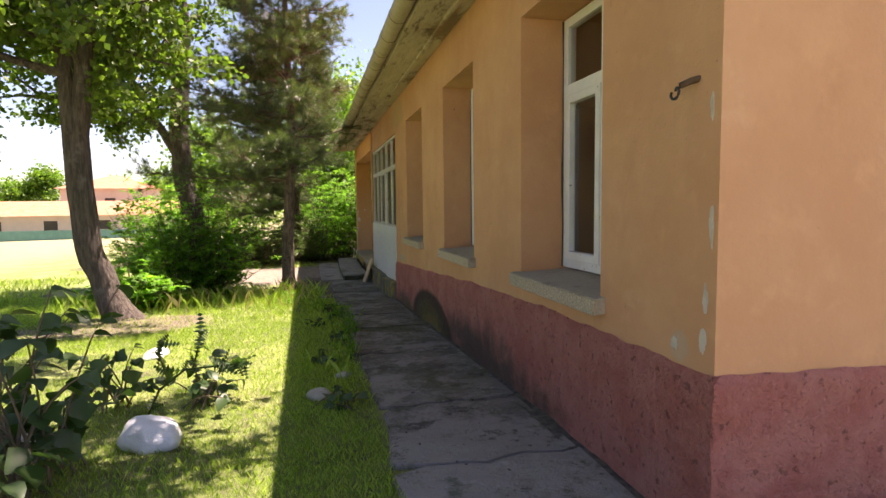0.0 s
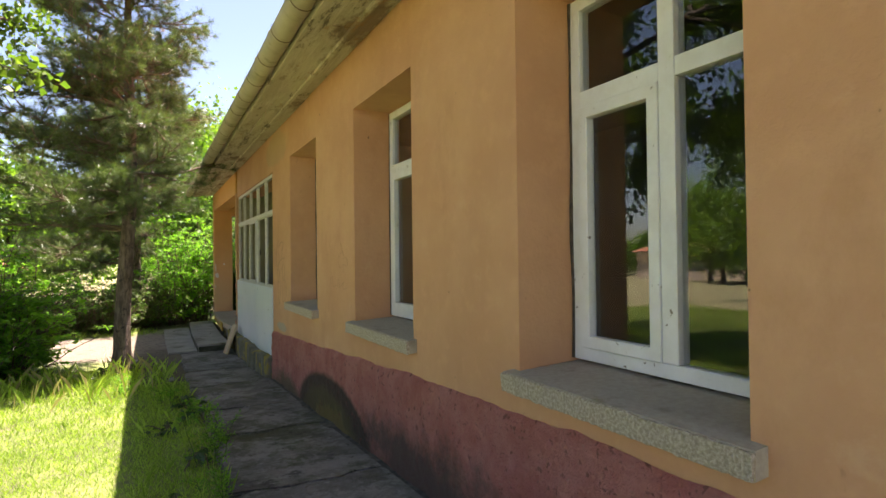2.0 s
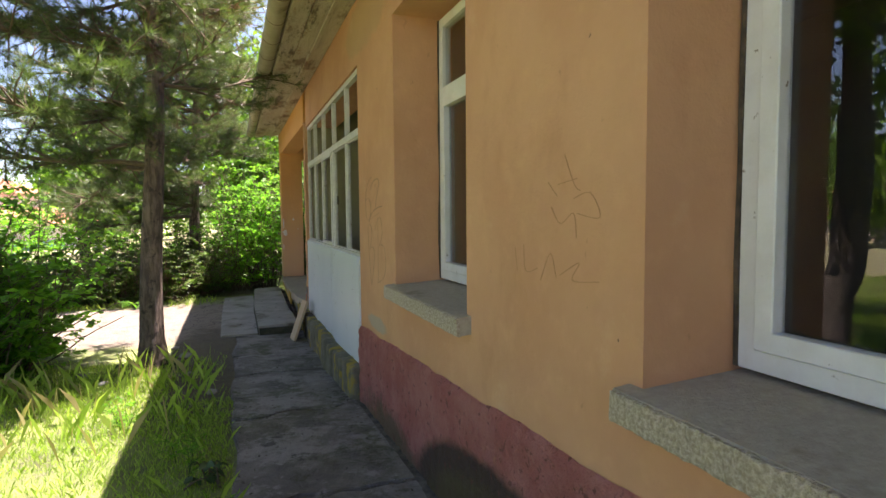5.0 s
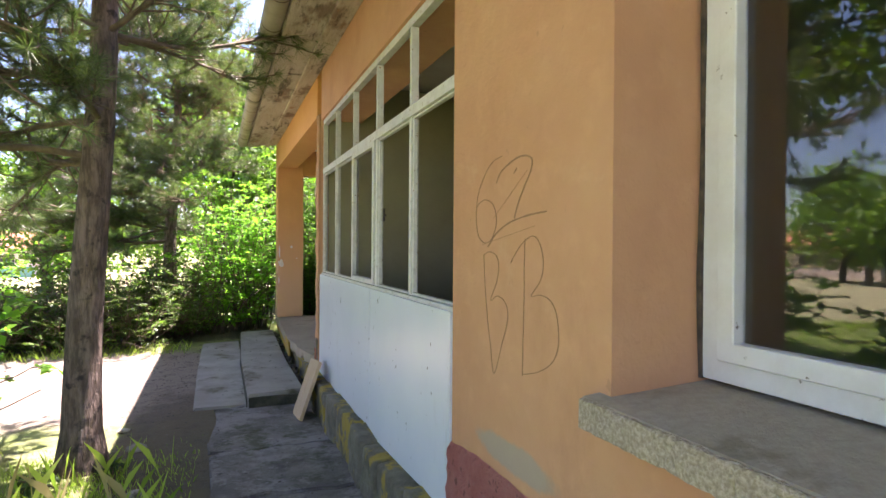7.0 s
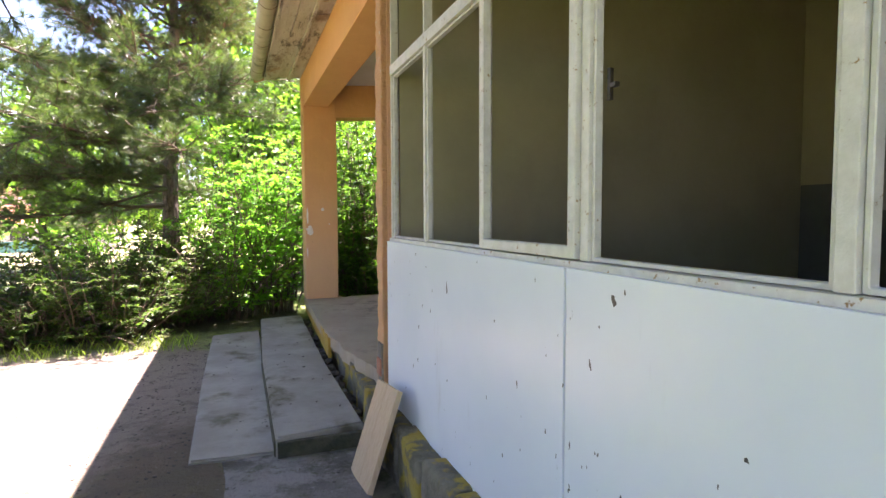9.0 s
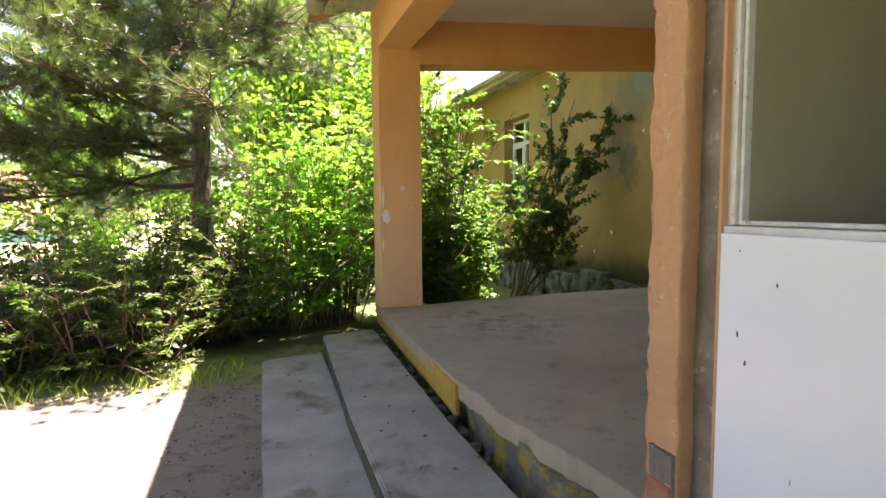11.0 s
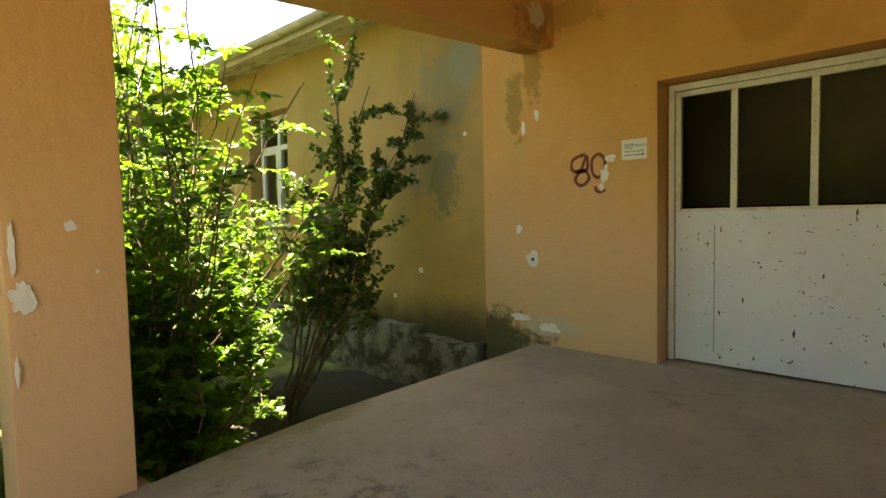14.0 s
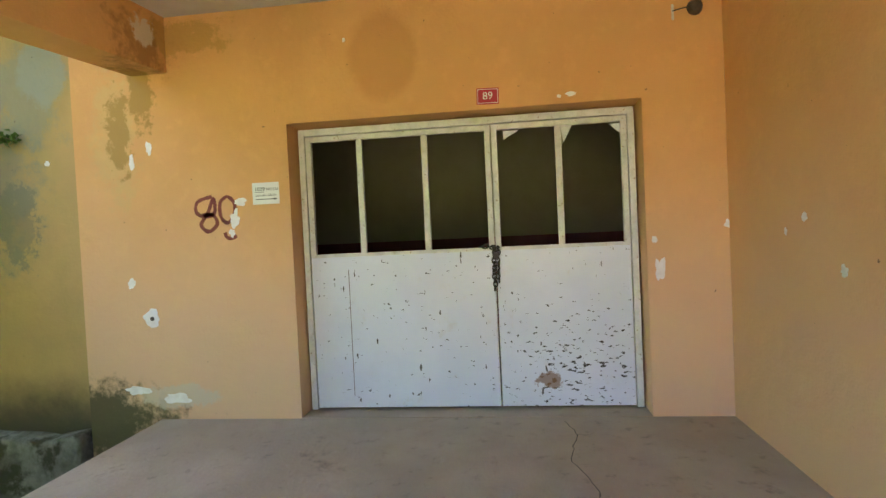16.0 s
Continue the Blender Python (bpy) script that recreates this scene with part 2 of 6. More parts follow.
M_PLAT.over((0.10, 0.085, 0.07), M_PLAT.math("MULTIPLY", M_PLAT.math("MULTIPLY", M_PLAT.near((2.35, 16.8, 0.34), (0.75, 1.1, 0.3), 0.5, 3, 0.9), M_PLAT.ramp(M_PLAT.noise(7, 8, 0.75, None, 5.0), 0.48, 0.60)), 0.75))
M_PLAT.over((0.17, 0.14, 0.115), M_PLAT.math("MULTIPLY", M_PLAT.ramp(M_PLAT.noise(9, 8, 0.75, None, 33.0), 0.56, 0.66), 0.5))
M_PLAT.bump(M_PLAT.noise(25, 6, 0.7), 0.009)
M_PLAT = M_PLAT.done()
M_YELLOW = simple("flaking_yellow_paint", (0.36, 0.22, 0.03), (0.44, 0.28, 0.05), 9, 0.8, 0.006, 30, spots=((0.19, 0.15, 0.08), 9, 0.58, 0.68))
M_STONE = simple("mossy_plinth_stone", (0.10, 0.09, 0.06), (0.20, 0.18, 0.13), 5, 0.95, 0.03, 14, spots=((0.30, 0.22, 0.035), 6, 0.50, 0.59))
M_MORTAR = simple("grey_brown_mortar", (0.17, 0.145, 0.115), (0.27, 0.235, 0.19), 7, 0.95, 0.02, 20, spots=((0.38, 0.33, 0.27), 16, 0.60, 0.68))
M_MOSSDARK = simple("dark_mossy_riser", (0.045, 0.047, 0.028), (0.10, 0.095, 0.06), 8, 0.95, 0.02, 25)
M_PALESTONE = simple("pale_plinth_render", (0.30, 0.29, 0.24), (0.42, 0.41, 0.35), 6, 0.95, 0.03, 9, spots=((0.12, 0.11, 0.07), 4, 0.50, 0.60))
M_BROKEN = simple("broken_plaster_edge", (0.56, 0.31, 0.155), (0.50, 0.28, 0.15), 5, 0.95, 0.02, 22, spots=((0.50, 0.40, 0.30), 26, 0.62, 0.68))
# mossy render; also darkened to carry the shade of the corner by the wing
M_WINGFOOT = simple("mossy_footing_shade_darkened", (0.10, 0.10, 0.07), (0.25, 0.245, 0.20), 4, 0.95, 0.03, 9, spots=((0.05, 0.05, 0.025), 4, 0.48, 0.60))
M_BRICK = simple("exposed_brick", (0.33, 0.12, 0.07), (0.42, 0.20, 0.12), 12, 0.95, 0.01, 30, spots=((0.38, 0.33, 0.27), 9, 0.55, 0.65))
M_WHITE = simple("white_window_paint", (0.74, 0.75, 0.74), (0.66, 0.66, 0.63), 6, 0.45, 0.001, 40, spots=((0.20, 0.17, 0.13), 26, 0.665, 0.72))
M_OLDWHITE = simple("old_white_steel_paint", (0.64, 0.63, 0.58), (0.54, 0.53, 0.48), 14, 0.5, 0.002, 50, spots=((0.30, 0.18, 0.07), 42, 0.63, 0.70))
M_PANEL = Mat("glossy_white_sheet", 0.28)
M_PANEL.base((0.71, 0.755, 0.82), (0.655, 0.705, 0.775), M_PANEL.ramp(M_PANEL.noise(1.2, 4), 0.35, 0.65))
M_PANEL.over((0.06, 0.055, 0.05), M_PANEL.ramp(M_PANEL.noise(33, 2, 0.5, (1, 1, 0.55), 1.0), 0.73, 0.745))
M_PANEL.over((0.36, 0.33, 0.28), M_PANEL.math("MULTIPLY", M_PANEL.ramp(M_PANEL.noise(4, 6, 0.7, (1, 1, 0.2), 8.0), 0.60, 0.75), 0.4))
M_PANEL.bump(M_PANEL.noise(1.5, 2), 0.004)
M_PANEL = M_PANEL.done()
M_DOOR = Mat("scratched_white_door_sheet", 0.42)
M_DOOR.base((0.66, 0.69, 0.76), (0.60, 0.63, 0.70), M_DOOR.ramp(M_DOOR.noise(1.5, 5), 0.35, 0.65))
M_DOOR.over((0.50, 0.42, 0.33), M_DOOR.math("MULTIPLY", M_DOOR.ramp(M_DOOR.noise(5, 7, 0.7, None, 4.0), 0.60, 0.72), 0.35))
M_DOOR.over((0.035, 0.03, 0.025), M_DOOR.ramp(M_DOOR.math("ADD", M_DOOR.noise(44, 3, 0.5, (1, 0.5, 1.2), 2.0), M_DOOR.math("MULTIPLY", M_DOOR.near((5.4, 14.85, 0.60), (0.6, 0.7, 0.55), 0.2, 3, 0.9), 0.10)), 0.70, 0.715))
M_DOOR.over((0.05, 0.04, 0.03), M_DOOR.ramp(M_DOOR.noise(22, 2, 0.5, (1, 1.5, 0.45), 12.0), 0.715, 0.725))
M_DOOR.over((0.22, 0.10, 0.04), M_DOOR.math("MULTIPLY", M_DOOR.near((5.4, 15.02, 0.55), (0.5, 0.10, 0.06), 0.8, 14), 0.8))
M_DOOR = M_DOOR.done()
M_SOFFIT = Mat("weathered_soffit_board", 0.9)
M_SOFFIT.base((0.42, 0.36, 0.27), (0.52, 0.47, 0.37), M_SOFFIT.ramp(M_SOFFIT.noise(2.5, 7, 0.7, (3, 0.6, 1)), 0.35, 0.65))
M_SOFFIT.over((0.16, 0.10, 0.06), M_SOFFIT.math("MULTIPLY", M_SOFFIT.ramp(M_SOFFIT.noise(1.6, 8, 0.7, (2, 0.8, 1), 3.0), 0.52, 0.64), 0.8))
M_SOFFIT.over((0.10, 0.07, 0.045), M_SOFFIT.math("MULTIPLY", M_SOFFIT.ramp(M_SOFFIT.noise(5, 8, 0.75, (2, 0.5, 1), 11.0), 0.56, 0.66), 0.75))
M_SOFFIT.over((0.30, 0.16, 0.07), M_SOFFIT.math("MULTIPLY", M_SOFFIT.ramp(M_SOFFIT.noise(3.1, 8, 0.75, (2, 0.7, 1), 25.0), 0.58, 0.66), 0.7))
M_SOFFIT.over((0.06, 0.045, 0.03), M_SOFFIT.math("MULTIPLY", M_SOFFIT.ramp(M_SOFFIT.noise(2.2, 9, 0.8, (2, 0.45, 1), 37.0), 0.56, 0.63), 0.8))
M_SOFFIT.bump(M_SOFFIT.noise(12, 5, 0.6, (3, 0.5, 1)), 0.01)
M_SOFFIT = M_SOFFIT.done()
M_GUTTER = simple("grimy_cream_gutter", (0.44, 0.39, 0.27), (0.33, 0.29, 0.19), 3, 0.6, 0.002, 20, spots=((0.13, 0.12, 0.06), 3.0, 0.56, 0.70))
M_CEIL = simple("pale_porch_ceiling", (0.62, 0.57, 0.50), (0.55, 0.49, 0.42), 2, 0.9, 0.004, 20)
M_ROOF = simple("terracotta_tiles", (0.42, 0.15, 0.08), (0.50, 0.22, 0.13), 3, 0.9, 0.02, 10)
M_PANE = simple("dusty_frosted_pane", (0.36, 0.34, 0.29), (0.30, 0.285, 0.24), 2, 0.5, 0)
# darker copy of M_ROOM: the rooms' lack of light is in this colour
M_BACKROOM = simple("room_dimness_dark", (0.13, 0.13, 0.12), (0.10, 0.10, 0.095), 1.5, 0.9, 0.002, 20)
M_ROOM = simple("dim_room_plaster", (0.36, 0.335, 0.21), (0.31, 0.29, 0.18), 1.5, 0.9, 0.002, 20)
M_ROOMLOW = simple("dark_grey_dado_paint", (0.095, 0.098, 0.095), (0.115, 0.118, 0.112), 2, 0.7, 0, 20)
M_REDDADO = simple("dark_red_dado_paint", (0.16, 0.035, 0.03), (0.20, 0.05, 0.04), 2, 0.7, 0, 20)
M_WOODCEIL = simple("brown_board_ceiling", (0.16, 0.06, 0.03), (0.22, 0.09, 0.05), 6, 0.7, 0.004, 30, stretch=(1, 6, 1))
M_SILL = simple("terrazzo_sill", (0.36, 0.31, 0.235), (0.42, 0.37, 0.285), 40, 0.85, 0.003, 90, spots=((0.24, 0.205, 0.14), 5, 0.55, 0.72))
M_SILLEDGE = simple("gravelly_sill_edge", (0.33, 0.27, 0.19), (0.56, 0.49, 0.38), 95, 0.9, 0.012, 95)
M_GAP = simple("dark_joint_gap", (0.05, 0.04, 0.03), (0.12, 0.09, 0.06), 20, 0.95, 0.004, 40)
M_BARK = simple("grey_brown_bark", (0.06, 0.048, 0.04), (0.15, 0.12, 0.095), 9, 0.95, 0.06, 12, stretch=(2.5, 2.5, 0.5), spots=((0.20, 0.18, 0.155), 3, 0.58, 0.75))
M_PINEBARK = simple("pine_bark", (0.11, 0.08, 0.06), (0.27, 0.20, 0.155), 14, 0.95, 0.06, 16, stretch=(2, 2, 0.45), spots=((0.05, 0.04, 0.035), 9, 0.55, 0.68))
M_TWIG = simple("brown_twig", (0.11, 0.08, 0.05), (0.18, 0.14, 0.09), 10, 0.9, 0.0)
M_WOOD = simple("pale_laminate_plank", (0.55, 0.40, 0.25), (0.48, 0.33, 0.19), 7, 0.55, 0.001, 30, stretch=(8, 8, 0.8))
M_DARK = simple("dark_metal_and_openings", (0.05, 0.045, 0.04), (0.09, 0.075, 0.06), 20, 0.5, 0.001, 60, metal=0.6)
M_RUST = simple("rusty_iron", (0.09, 0.05, 0.03), (0.16, 0.10, 0.06), 20, 0.8, 0.003, 60, metal=0.3)
M_CHIP = simple("bare_plaster_chip", (0.80, 0.79, 0.76), (0.70, 0.68, 0.64), 20, 0.95, 0.003, 60)
M_BAG = simple("white_plastic_sack", (0.72, 0.74, 0.76), (0.62, 0.65, 0.68), 10, 0.4, 0.01, 25)
M_RUBBLE = simple("rubble", (0.06, 0.055, 0.045), (0.16, 0.14, 0.11), 15, 0.95, 0.01, 40)
M_PAPER = simple("white_paper", (0.74, 0.74, 0.73), (0.70, 0.70, 0.69), 5, 0.7, 0)
M_INK = simple("black_ink", (0.02, 0.02, 0.02), (0.03, 0.03, 0.03), 5, 0.6, 0)
M_REDPLATE = simple("red_enamel_plate", (0.45, 0.02, 0.04), (0.38, 0.02, 0.035), 8, 0.35, 0)
M_SPRAY = simple("brown_brushed_paint", (0.17, 0.035, 0.02), (0.22, 0.05, 0.03), 20, 0.7, 0)
M_PENCIL = simple("charcoal_line", (0.27, 0.155, 0.08), (0.34, 0.195, 0.10), 30, 0.9, 0)
M_FAINT = simple("faint_charcoal", (0.40, 0.21, 0.105), (0.45, 0.24, 0.12), 30, 0.9, 0)
M_HOUSEWALL = simple("pale_house_wall", (0.62, 0.52, 0.46), (0.55, 0.46, 0.41), 1, 0.9, 0)
M_TEAL = simple("teal_fence_sheet", (0.10, 0.25, 0.23), (0.14, 0.30, 0.28), 2, 0.7, 0)


def glass_mat():
    m = bpy.data.materials.new("window_glass")
    m.use_nodes = True
    b = m.node_tree.nodes["Principled BSDF"]
    b.inputs["Transmission Weight"].default_value = 1.0
    b.inputs["Roughness"].default_value = 0.0
    b.inputs["IOR"].default_value = 1.57
    b.inputs["Base Color"].default_value = (0.85, 0.88, 0.86, 1)
    return m


M_GLASS = glass_mat()


def leaf_mat(name, dark, light, trans=0.45, rough=0.45):
    m = bpy.data.materials.new(name)
    m.use_nodes = True
    nt = m.node_tree
    b = nt.nodes["Principled BSDF"]
    geo = nt.nodes.new("ShaderNodeNewGeometry")
    mx = nt.nodes.new("ShaderNodeMix")
    mx.data_type = "RGBA"
    mx.inputs["A"].default_value, mx.inputs["B"].default_value = rgb(dark), rgb(light)
    nt.links.new(geo.outputs["Random Per Island"], mx.inputs["Factor"])
    nt.links.new(mx.outputs["Result"], b.inputs["Base Color"])
    b.inputs["Roughness"].default_value = rough
    tr = nt.nodes.new("ShaderNodeBsdfTranslucent")
    warm = nt.nodes.new("ShaderNodeMix")
    warm.data_type, warm.blend_type = "RGBA", "MULTIPLY"
    warm.inputs["Factor"].default_value = 1.0
    warm.inputs["B"].default_value = (1.45, 1.75, 0.74, 1)
    nt.links.new(mx.outputs["Result"], warm.inputs["A"])
    nt.links.new(warm.outputs["Result"], tr.inputs["Color"])
    ms = nt.nodes.new("ShaderNodeMixShader")
    ms.inputs[0].default_value = trans
    nt.links.new(b.outputs[0], ms.inputs[1])
    nt.links.new(tr.outputs[0], ms.inputs[2])
    nt.links.new(ms.outputs[0], nt.nodes["Material Output"].inputs[0])
    return m


L_TREE = leaf_mat("poplar_leaf", (0.05, 0.10, 0.015), (0.13, 0.20, 0.03), 0.5)
L_BUSH = leaf_mat("shrub_leaf", (0.07, 0.15, 0.02), (0.18, 0.29, 0.04), 0.5)
L_BRIGHT = leaf_mat("broad_shrub_leaf", (0.08, 0.225, 0.022), (0.20, 0.39, 0.05), 0.6)
L_REAR = leaf_mat("rear_shrub_leaf", (0.04, 0.11, 0.010), (0.105, 0.21, 0.022), 0.5)
L_HEDGE = leaf_mat("hedge_leaf", (0.03, 0.072, 0.011), (0.115, 0.19, 0.03), 0.42)
L_DARK = leaf_mat("dark_round_leaf", (0.045, 0.085, 0.018), (0.10, 0.17, 0.04), 0.35)
L_PINE = leaf_mat("pine_needle", (0.035, 0.065, 0.02), (0.15, 0.20, 0.07), 0.3, 0.35)
L_PINEDRY = leaf_mat("dry_pine_needle", (0.20, 0.12, 0.06), (0.30, 0.20, 0.11), 0.2)
L_GRASS = leaf_mat("grass_blade", (0.14, 0.24, 0.03), (0.42, 0.52, 0.12), 0.5, 0.5)
L_DRY = leaf_mat("dry_grass", (0.30, 0.25, 0.11), (0.42, 0.36, 0.17), 0.3, 0.6)
L_BROAD = leaf_mat("broad_weed_leaf", (0.022, 0.055, 0.014), (0.055, 0.105, 0.026), 0.3)

# ground: grass, bare soil, far dry field
g = Mat("ground_soil_turf_and_shade", 0.95)
g.base((0.16, 0.215, 0.05), (0.33, 0.37, 0.12), g.ramp(g.noise(1.7, 7, 0.7), 0.35, 0.68))
g.over((0.34, 0.31, 0.15), g.ramp(g.math("ADD", g.axis(1), g.math("MULTIPLY", g.noise(0.25), 16)), 27, 40))
g.over((0.33, 0.31, 0.15), g.ramp(g.math("ADD", g.math("MULTIPLY", g.axis(0), -1.0), g.math("MULTIPLY", g.noise(0.3), 10)), 11, 17))
# unseen pale patch before the end wall, added to bounce light onto it
g.over((0.45, 0.40, 0.33), g.near((5.5, -0.5, 0), (5.0, 3.4, 3), 0.25, 1.2))
g.over((0.28, 0.23, 0.175), g.near((-0.6, 15.4, 0), (2.6, 1.9, 3), 0.25, 1.2))
g.over((0.16, 0.12, 0.085), g.math("MULTIPLY", g.near((0.35, 12.2, 0), (0.55, 2.6, 3), 0.3, 2.0), 0.9))
g.over((0.20, 0.155, 0.11), g.math("MULTIPLY", g.near((-2.1, 9.3, 0), (1.3, 0.9, 3), 0.4, 2.0), 0.85))
g.over((0.08, 0.065, 0.045), g.math("MULTIPLY", g.ramp(g.noise(11, 6, 0.7, None, 3.0), 0.56, 0.66), 0.6))
g.over((0.13, 0.105, 0.08), g.math("MULTIPLY", g.ramp(g.noise(4, 8, 0.75, None, 13.0), 0.50, 0.62), 0.55))
g.over((0.36, 0.32, 0.27), g.math("MULTIPLY", g.ramp(g.noise(38, 4, 0.7, None, 23.0), 0.62, 0.70), 0.5))
# shade painted into the ground: pit before the wing, then under the hedge row
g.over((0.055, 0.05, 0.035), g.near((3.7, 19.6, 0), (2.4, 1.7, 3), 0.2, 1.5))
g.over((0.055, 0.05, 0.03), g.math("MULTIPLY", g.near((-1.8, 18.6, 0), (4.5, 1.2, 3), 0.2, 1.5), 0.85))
g.bump(g.noise(14, 7, 0.7), 0.06).bump(g.noise(60, 4, 0.7), 0.012)
M_GROUND = g.done()


# ---- builders ----
BASE = {}


def thing(name, at, label, category, group="", kind=""):
    ob = new(name)
    ob.location = at
    ob.empty_display_size = 0.1
    BASE[ob] = Vector(at)
    return tagged(ob, label, category, group, kind)


def finish(name, mesh, material, parent=None, label="", smooth=False):
    if parent:
        mesh.transform(Matrix.Translation(-BASE[parent]))
    ob = new(name, mesh)
    mesh.materials.append(material)
    if smooth:
        mesh.polygons.foreach_set("use_smooth", [True] * len(mesh.polygons))
    if parent:
        ob.parent = parent
        BASE[ob] = BASE[parent]
    else:
        BASE[ob] = Vector((0, 0, 0))
    return tagged(ob, label)


def part(name, bm, material, parent=None, label="", smooth=False):
    """Links a bmesh, built in the world's metres, as one mesh under a thing or part."""
    mesh = bpy.data.meshes.new(name)
    bm.to_mesh(mesh)
    bm.free()
    return finish(name, mesh, material, parent, label, smooth)


def structure(name, bm, material, label, category="", smooth=False):
    return tagged(part(name, bm, material, None, label, smooth), category=category, kind="structure")


def box(bm, x0, y0, z0, x1, y1, z1, bevel=0.0, turn=None):
    m = Matrix.Translation(((x0 + x1) / 2, (y0 + y1) / 2, (z0 + z1) / 2))
    if turn:
        m = m @ turn
    vs = bmesh.ops.create_cube(bm, size=1.0, matrix=m @ Matrix.Diagonal((abs(x1 - x0), abs(y1 - y0), abs(z1 - z0), 1)))["verts"]
    if bevel:
        es = list({e for v in vs for e in v.link_edges})
        bmesh.ops.bevel(bm, geom=es, offset=bevel, segments=2, affect="EDGES", profile=0.6)
    return bm


def boxes(*rows, bevel=0.0):
    bm = bmesh.new()
    for r in rows:
        box(bm, *r, bevel=bevel)
    return bm


def rough_edges(bm, amount, cuts, seed=0):
    """Cuts long edges and moves the new points a little, so that edges are uneven."""
    bmesh.ops.subdivide_edges(bm, edges=[e for e in bm.edges if e.calc_length() > 0.3], cuts=cuts, use_grid_fill=True)
    for v in bm.verts:
        v.co += Vector([noise.noise(v.co * 3.1 + Vector((seed, k * 7, 0))) * amount for k in range(3)])
    return bm


def mesh_np(name, verts, faces, material, parent=None, label="", smooth=False):
    """A mesh from arrays: faces is an (n, k) array of corners."""
    me = bpy.data.meshes.new(name)
    n, k = faces.shape
    me.vertices.add(len(verts))
    me.vertices.foreach_set("co", np.ascontiguousarray(verts, dtype=np.float32).ravel())
    me.loops.add(n * k)
    me.loops.foreach_set("vertex_index", faces.astype(np.int32).ravel())
    me.polygons.add(n)
    me.polygons.foreach_set("loop_start", np.arange(0, n * k, k, dtype=np.int32))
    me.polygons.foreach_set("loop_total", np.full(n, k, dtype=np.int32))
    me.update(calc_edges=True)
    me.validate()
    return finish(name, me, material, parent, label, smooth)


def tubes(paths, sides=7):
    """Arrays of tapered tubes; paths: list of (points, radii)."""
    V, Q, off = [], [], 0
    for pts, rad in paths:
        pts = np.asarray(pts, float)
        n = len(pts)
        tan = np.gradient(pts, axis=0)
        tan /= np.linalg.norm(tan, axis=1)[:, None] + 1e-9
        up = np.where(np.abs(tan[:, 2:3]) > 0.9, np.array([[1.0, 0, 0]]), np.array([[0, 0, 1.0]]))
        a = np.cross(tan, up)
        a /= np.linalg.norm(a, axis=1)[:, None]
        b = np.cross(tan, a)
        ang = np.linspace(0, 2 * np.pi, sides, endpoint=False)
        ring = np.cos(ang)[None, :, None] * a[:, None, :] + np.sin(ang)[None, :, None] * b[:, None, :]
        V.append((pts[:, None, :] + ring * np.asarray(rad, float)[:, None, None]).reshape(-1, 3))
        i = np.arange(n - 1)[:, None] * sides
        j = np.arange(sides)[None, :]
        k = (j + 1) % sides
        Q.append(np.stack([i + j, i + k, i + sides + k, i + sides + j], -1).reshape(-1, 4) + off)
        off += n * sides
    return np.concatenate(V), np.concatenate(Q)


def ring_frame(bm, x0, x1, y0, y1, z0, z1, w, bevel=0.003):
    """A rectangular frame in one piece, bars w wide, lying in the plane of y and z."""
    V = {}
    for x in (x0, x1):
        for d in (0.0, w):
            for k, (y, z) in enumerate(((y0 + d, z0 + d), (y1 - d, z0 + d), (y1 - d, z1 - d), (y0 + d, z1 - d))):
                V[x, d, k] = bm.verts.new((x, y, z))
    fs = []
    for k in range(4):
        n = (k + 1) % 4
        fs.append(bm.faces.new((V[x0, 0.0, k], V[x0, w, k], V[x0, w, n], V[x0, 0.0, n])))
        fs.append(bm.faces.new((V[x1, 0.0, k], V[x1, 0.0, n], V[x1, w, n], V[x1, w, k])))
        fs.append(bm.faces.new((V[x0, 0.0, k], V[x0, 0.0, n], V[x1, 0.0, n], V[x1, 0.0, k])))
        fs.append(bm.faces.new((V[x0, w, k], V[x1, w, k], V[x1, w, n], V[x0, w, n])))
    bmesh.ops.recalc_face_normals(bm, faces=bm.faces)
    if bevel:
        bmesh.ops.bevel(bm, geom=list({e for f in fs for e in f.edges}), offset=bevel, segments=1, affect="EDGES")
    return bm


def unit(a):
    return a / (np.linalg.norm(a, axis=1)[:, None] + 1e-9)


def leaves(at, size, rng, along=None, droop=0.3, width=0.55, flat=0.5, jitter=0.7):
    """Folded rhombic leaves at the given points: arrays of points and triangles-in-quads."""
    n = len(at)
    d = rng.normal(size=(n, 3)) if along is None else along + rng.normal(size=(n, 3)) * jitter
    d[:, 2] -= droop
    d = unit(d)
    up = rng.normal(size=(n, 3)) * (1 - flat) + np.array([0, 0, 1.0]) * flat
    s = unit(np.cross(d, up))
    nrm = np.cross(s, d)
    L = (size * rng.uniform(0.6, 1.25, n))[:, None]
    W = L * width * 0.5
    mid = at + d * L * 0.45
    fold = nrm * L * 0.10
    V = np.stack([at, mid - s * W + fold, at + d * L - nrm * L * 0.08, mid + s * W + fold], 1).reshape(-1, 3)
    i = np.arange(n)[:, None] * 4
    return V, np.concatenate([i + np.array([[0, 1, 2, 3]])], 0)


def merge(items):
    V, Q, off = [], [], 0
    for v, q in items:
        V.append(v)
        Q.append(q + off)
        off += len(v)
    return np.concatenate(V), np.concatenate(Q)


# ---- ground ----
def ground_height(x, y):
    z = gz(x, y)
    if x > 1.7 and y > 17.9:
        z -= 0.35 * min(1.0, (y - 17.9) / 0.6)
    return z + 0.03 * noise.noise(Vector((x * 0.9, y * 0.9, 0)))


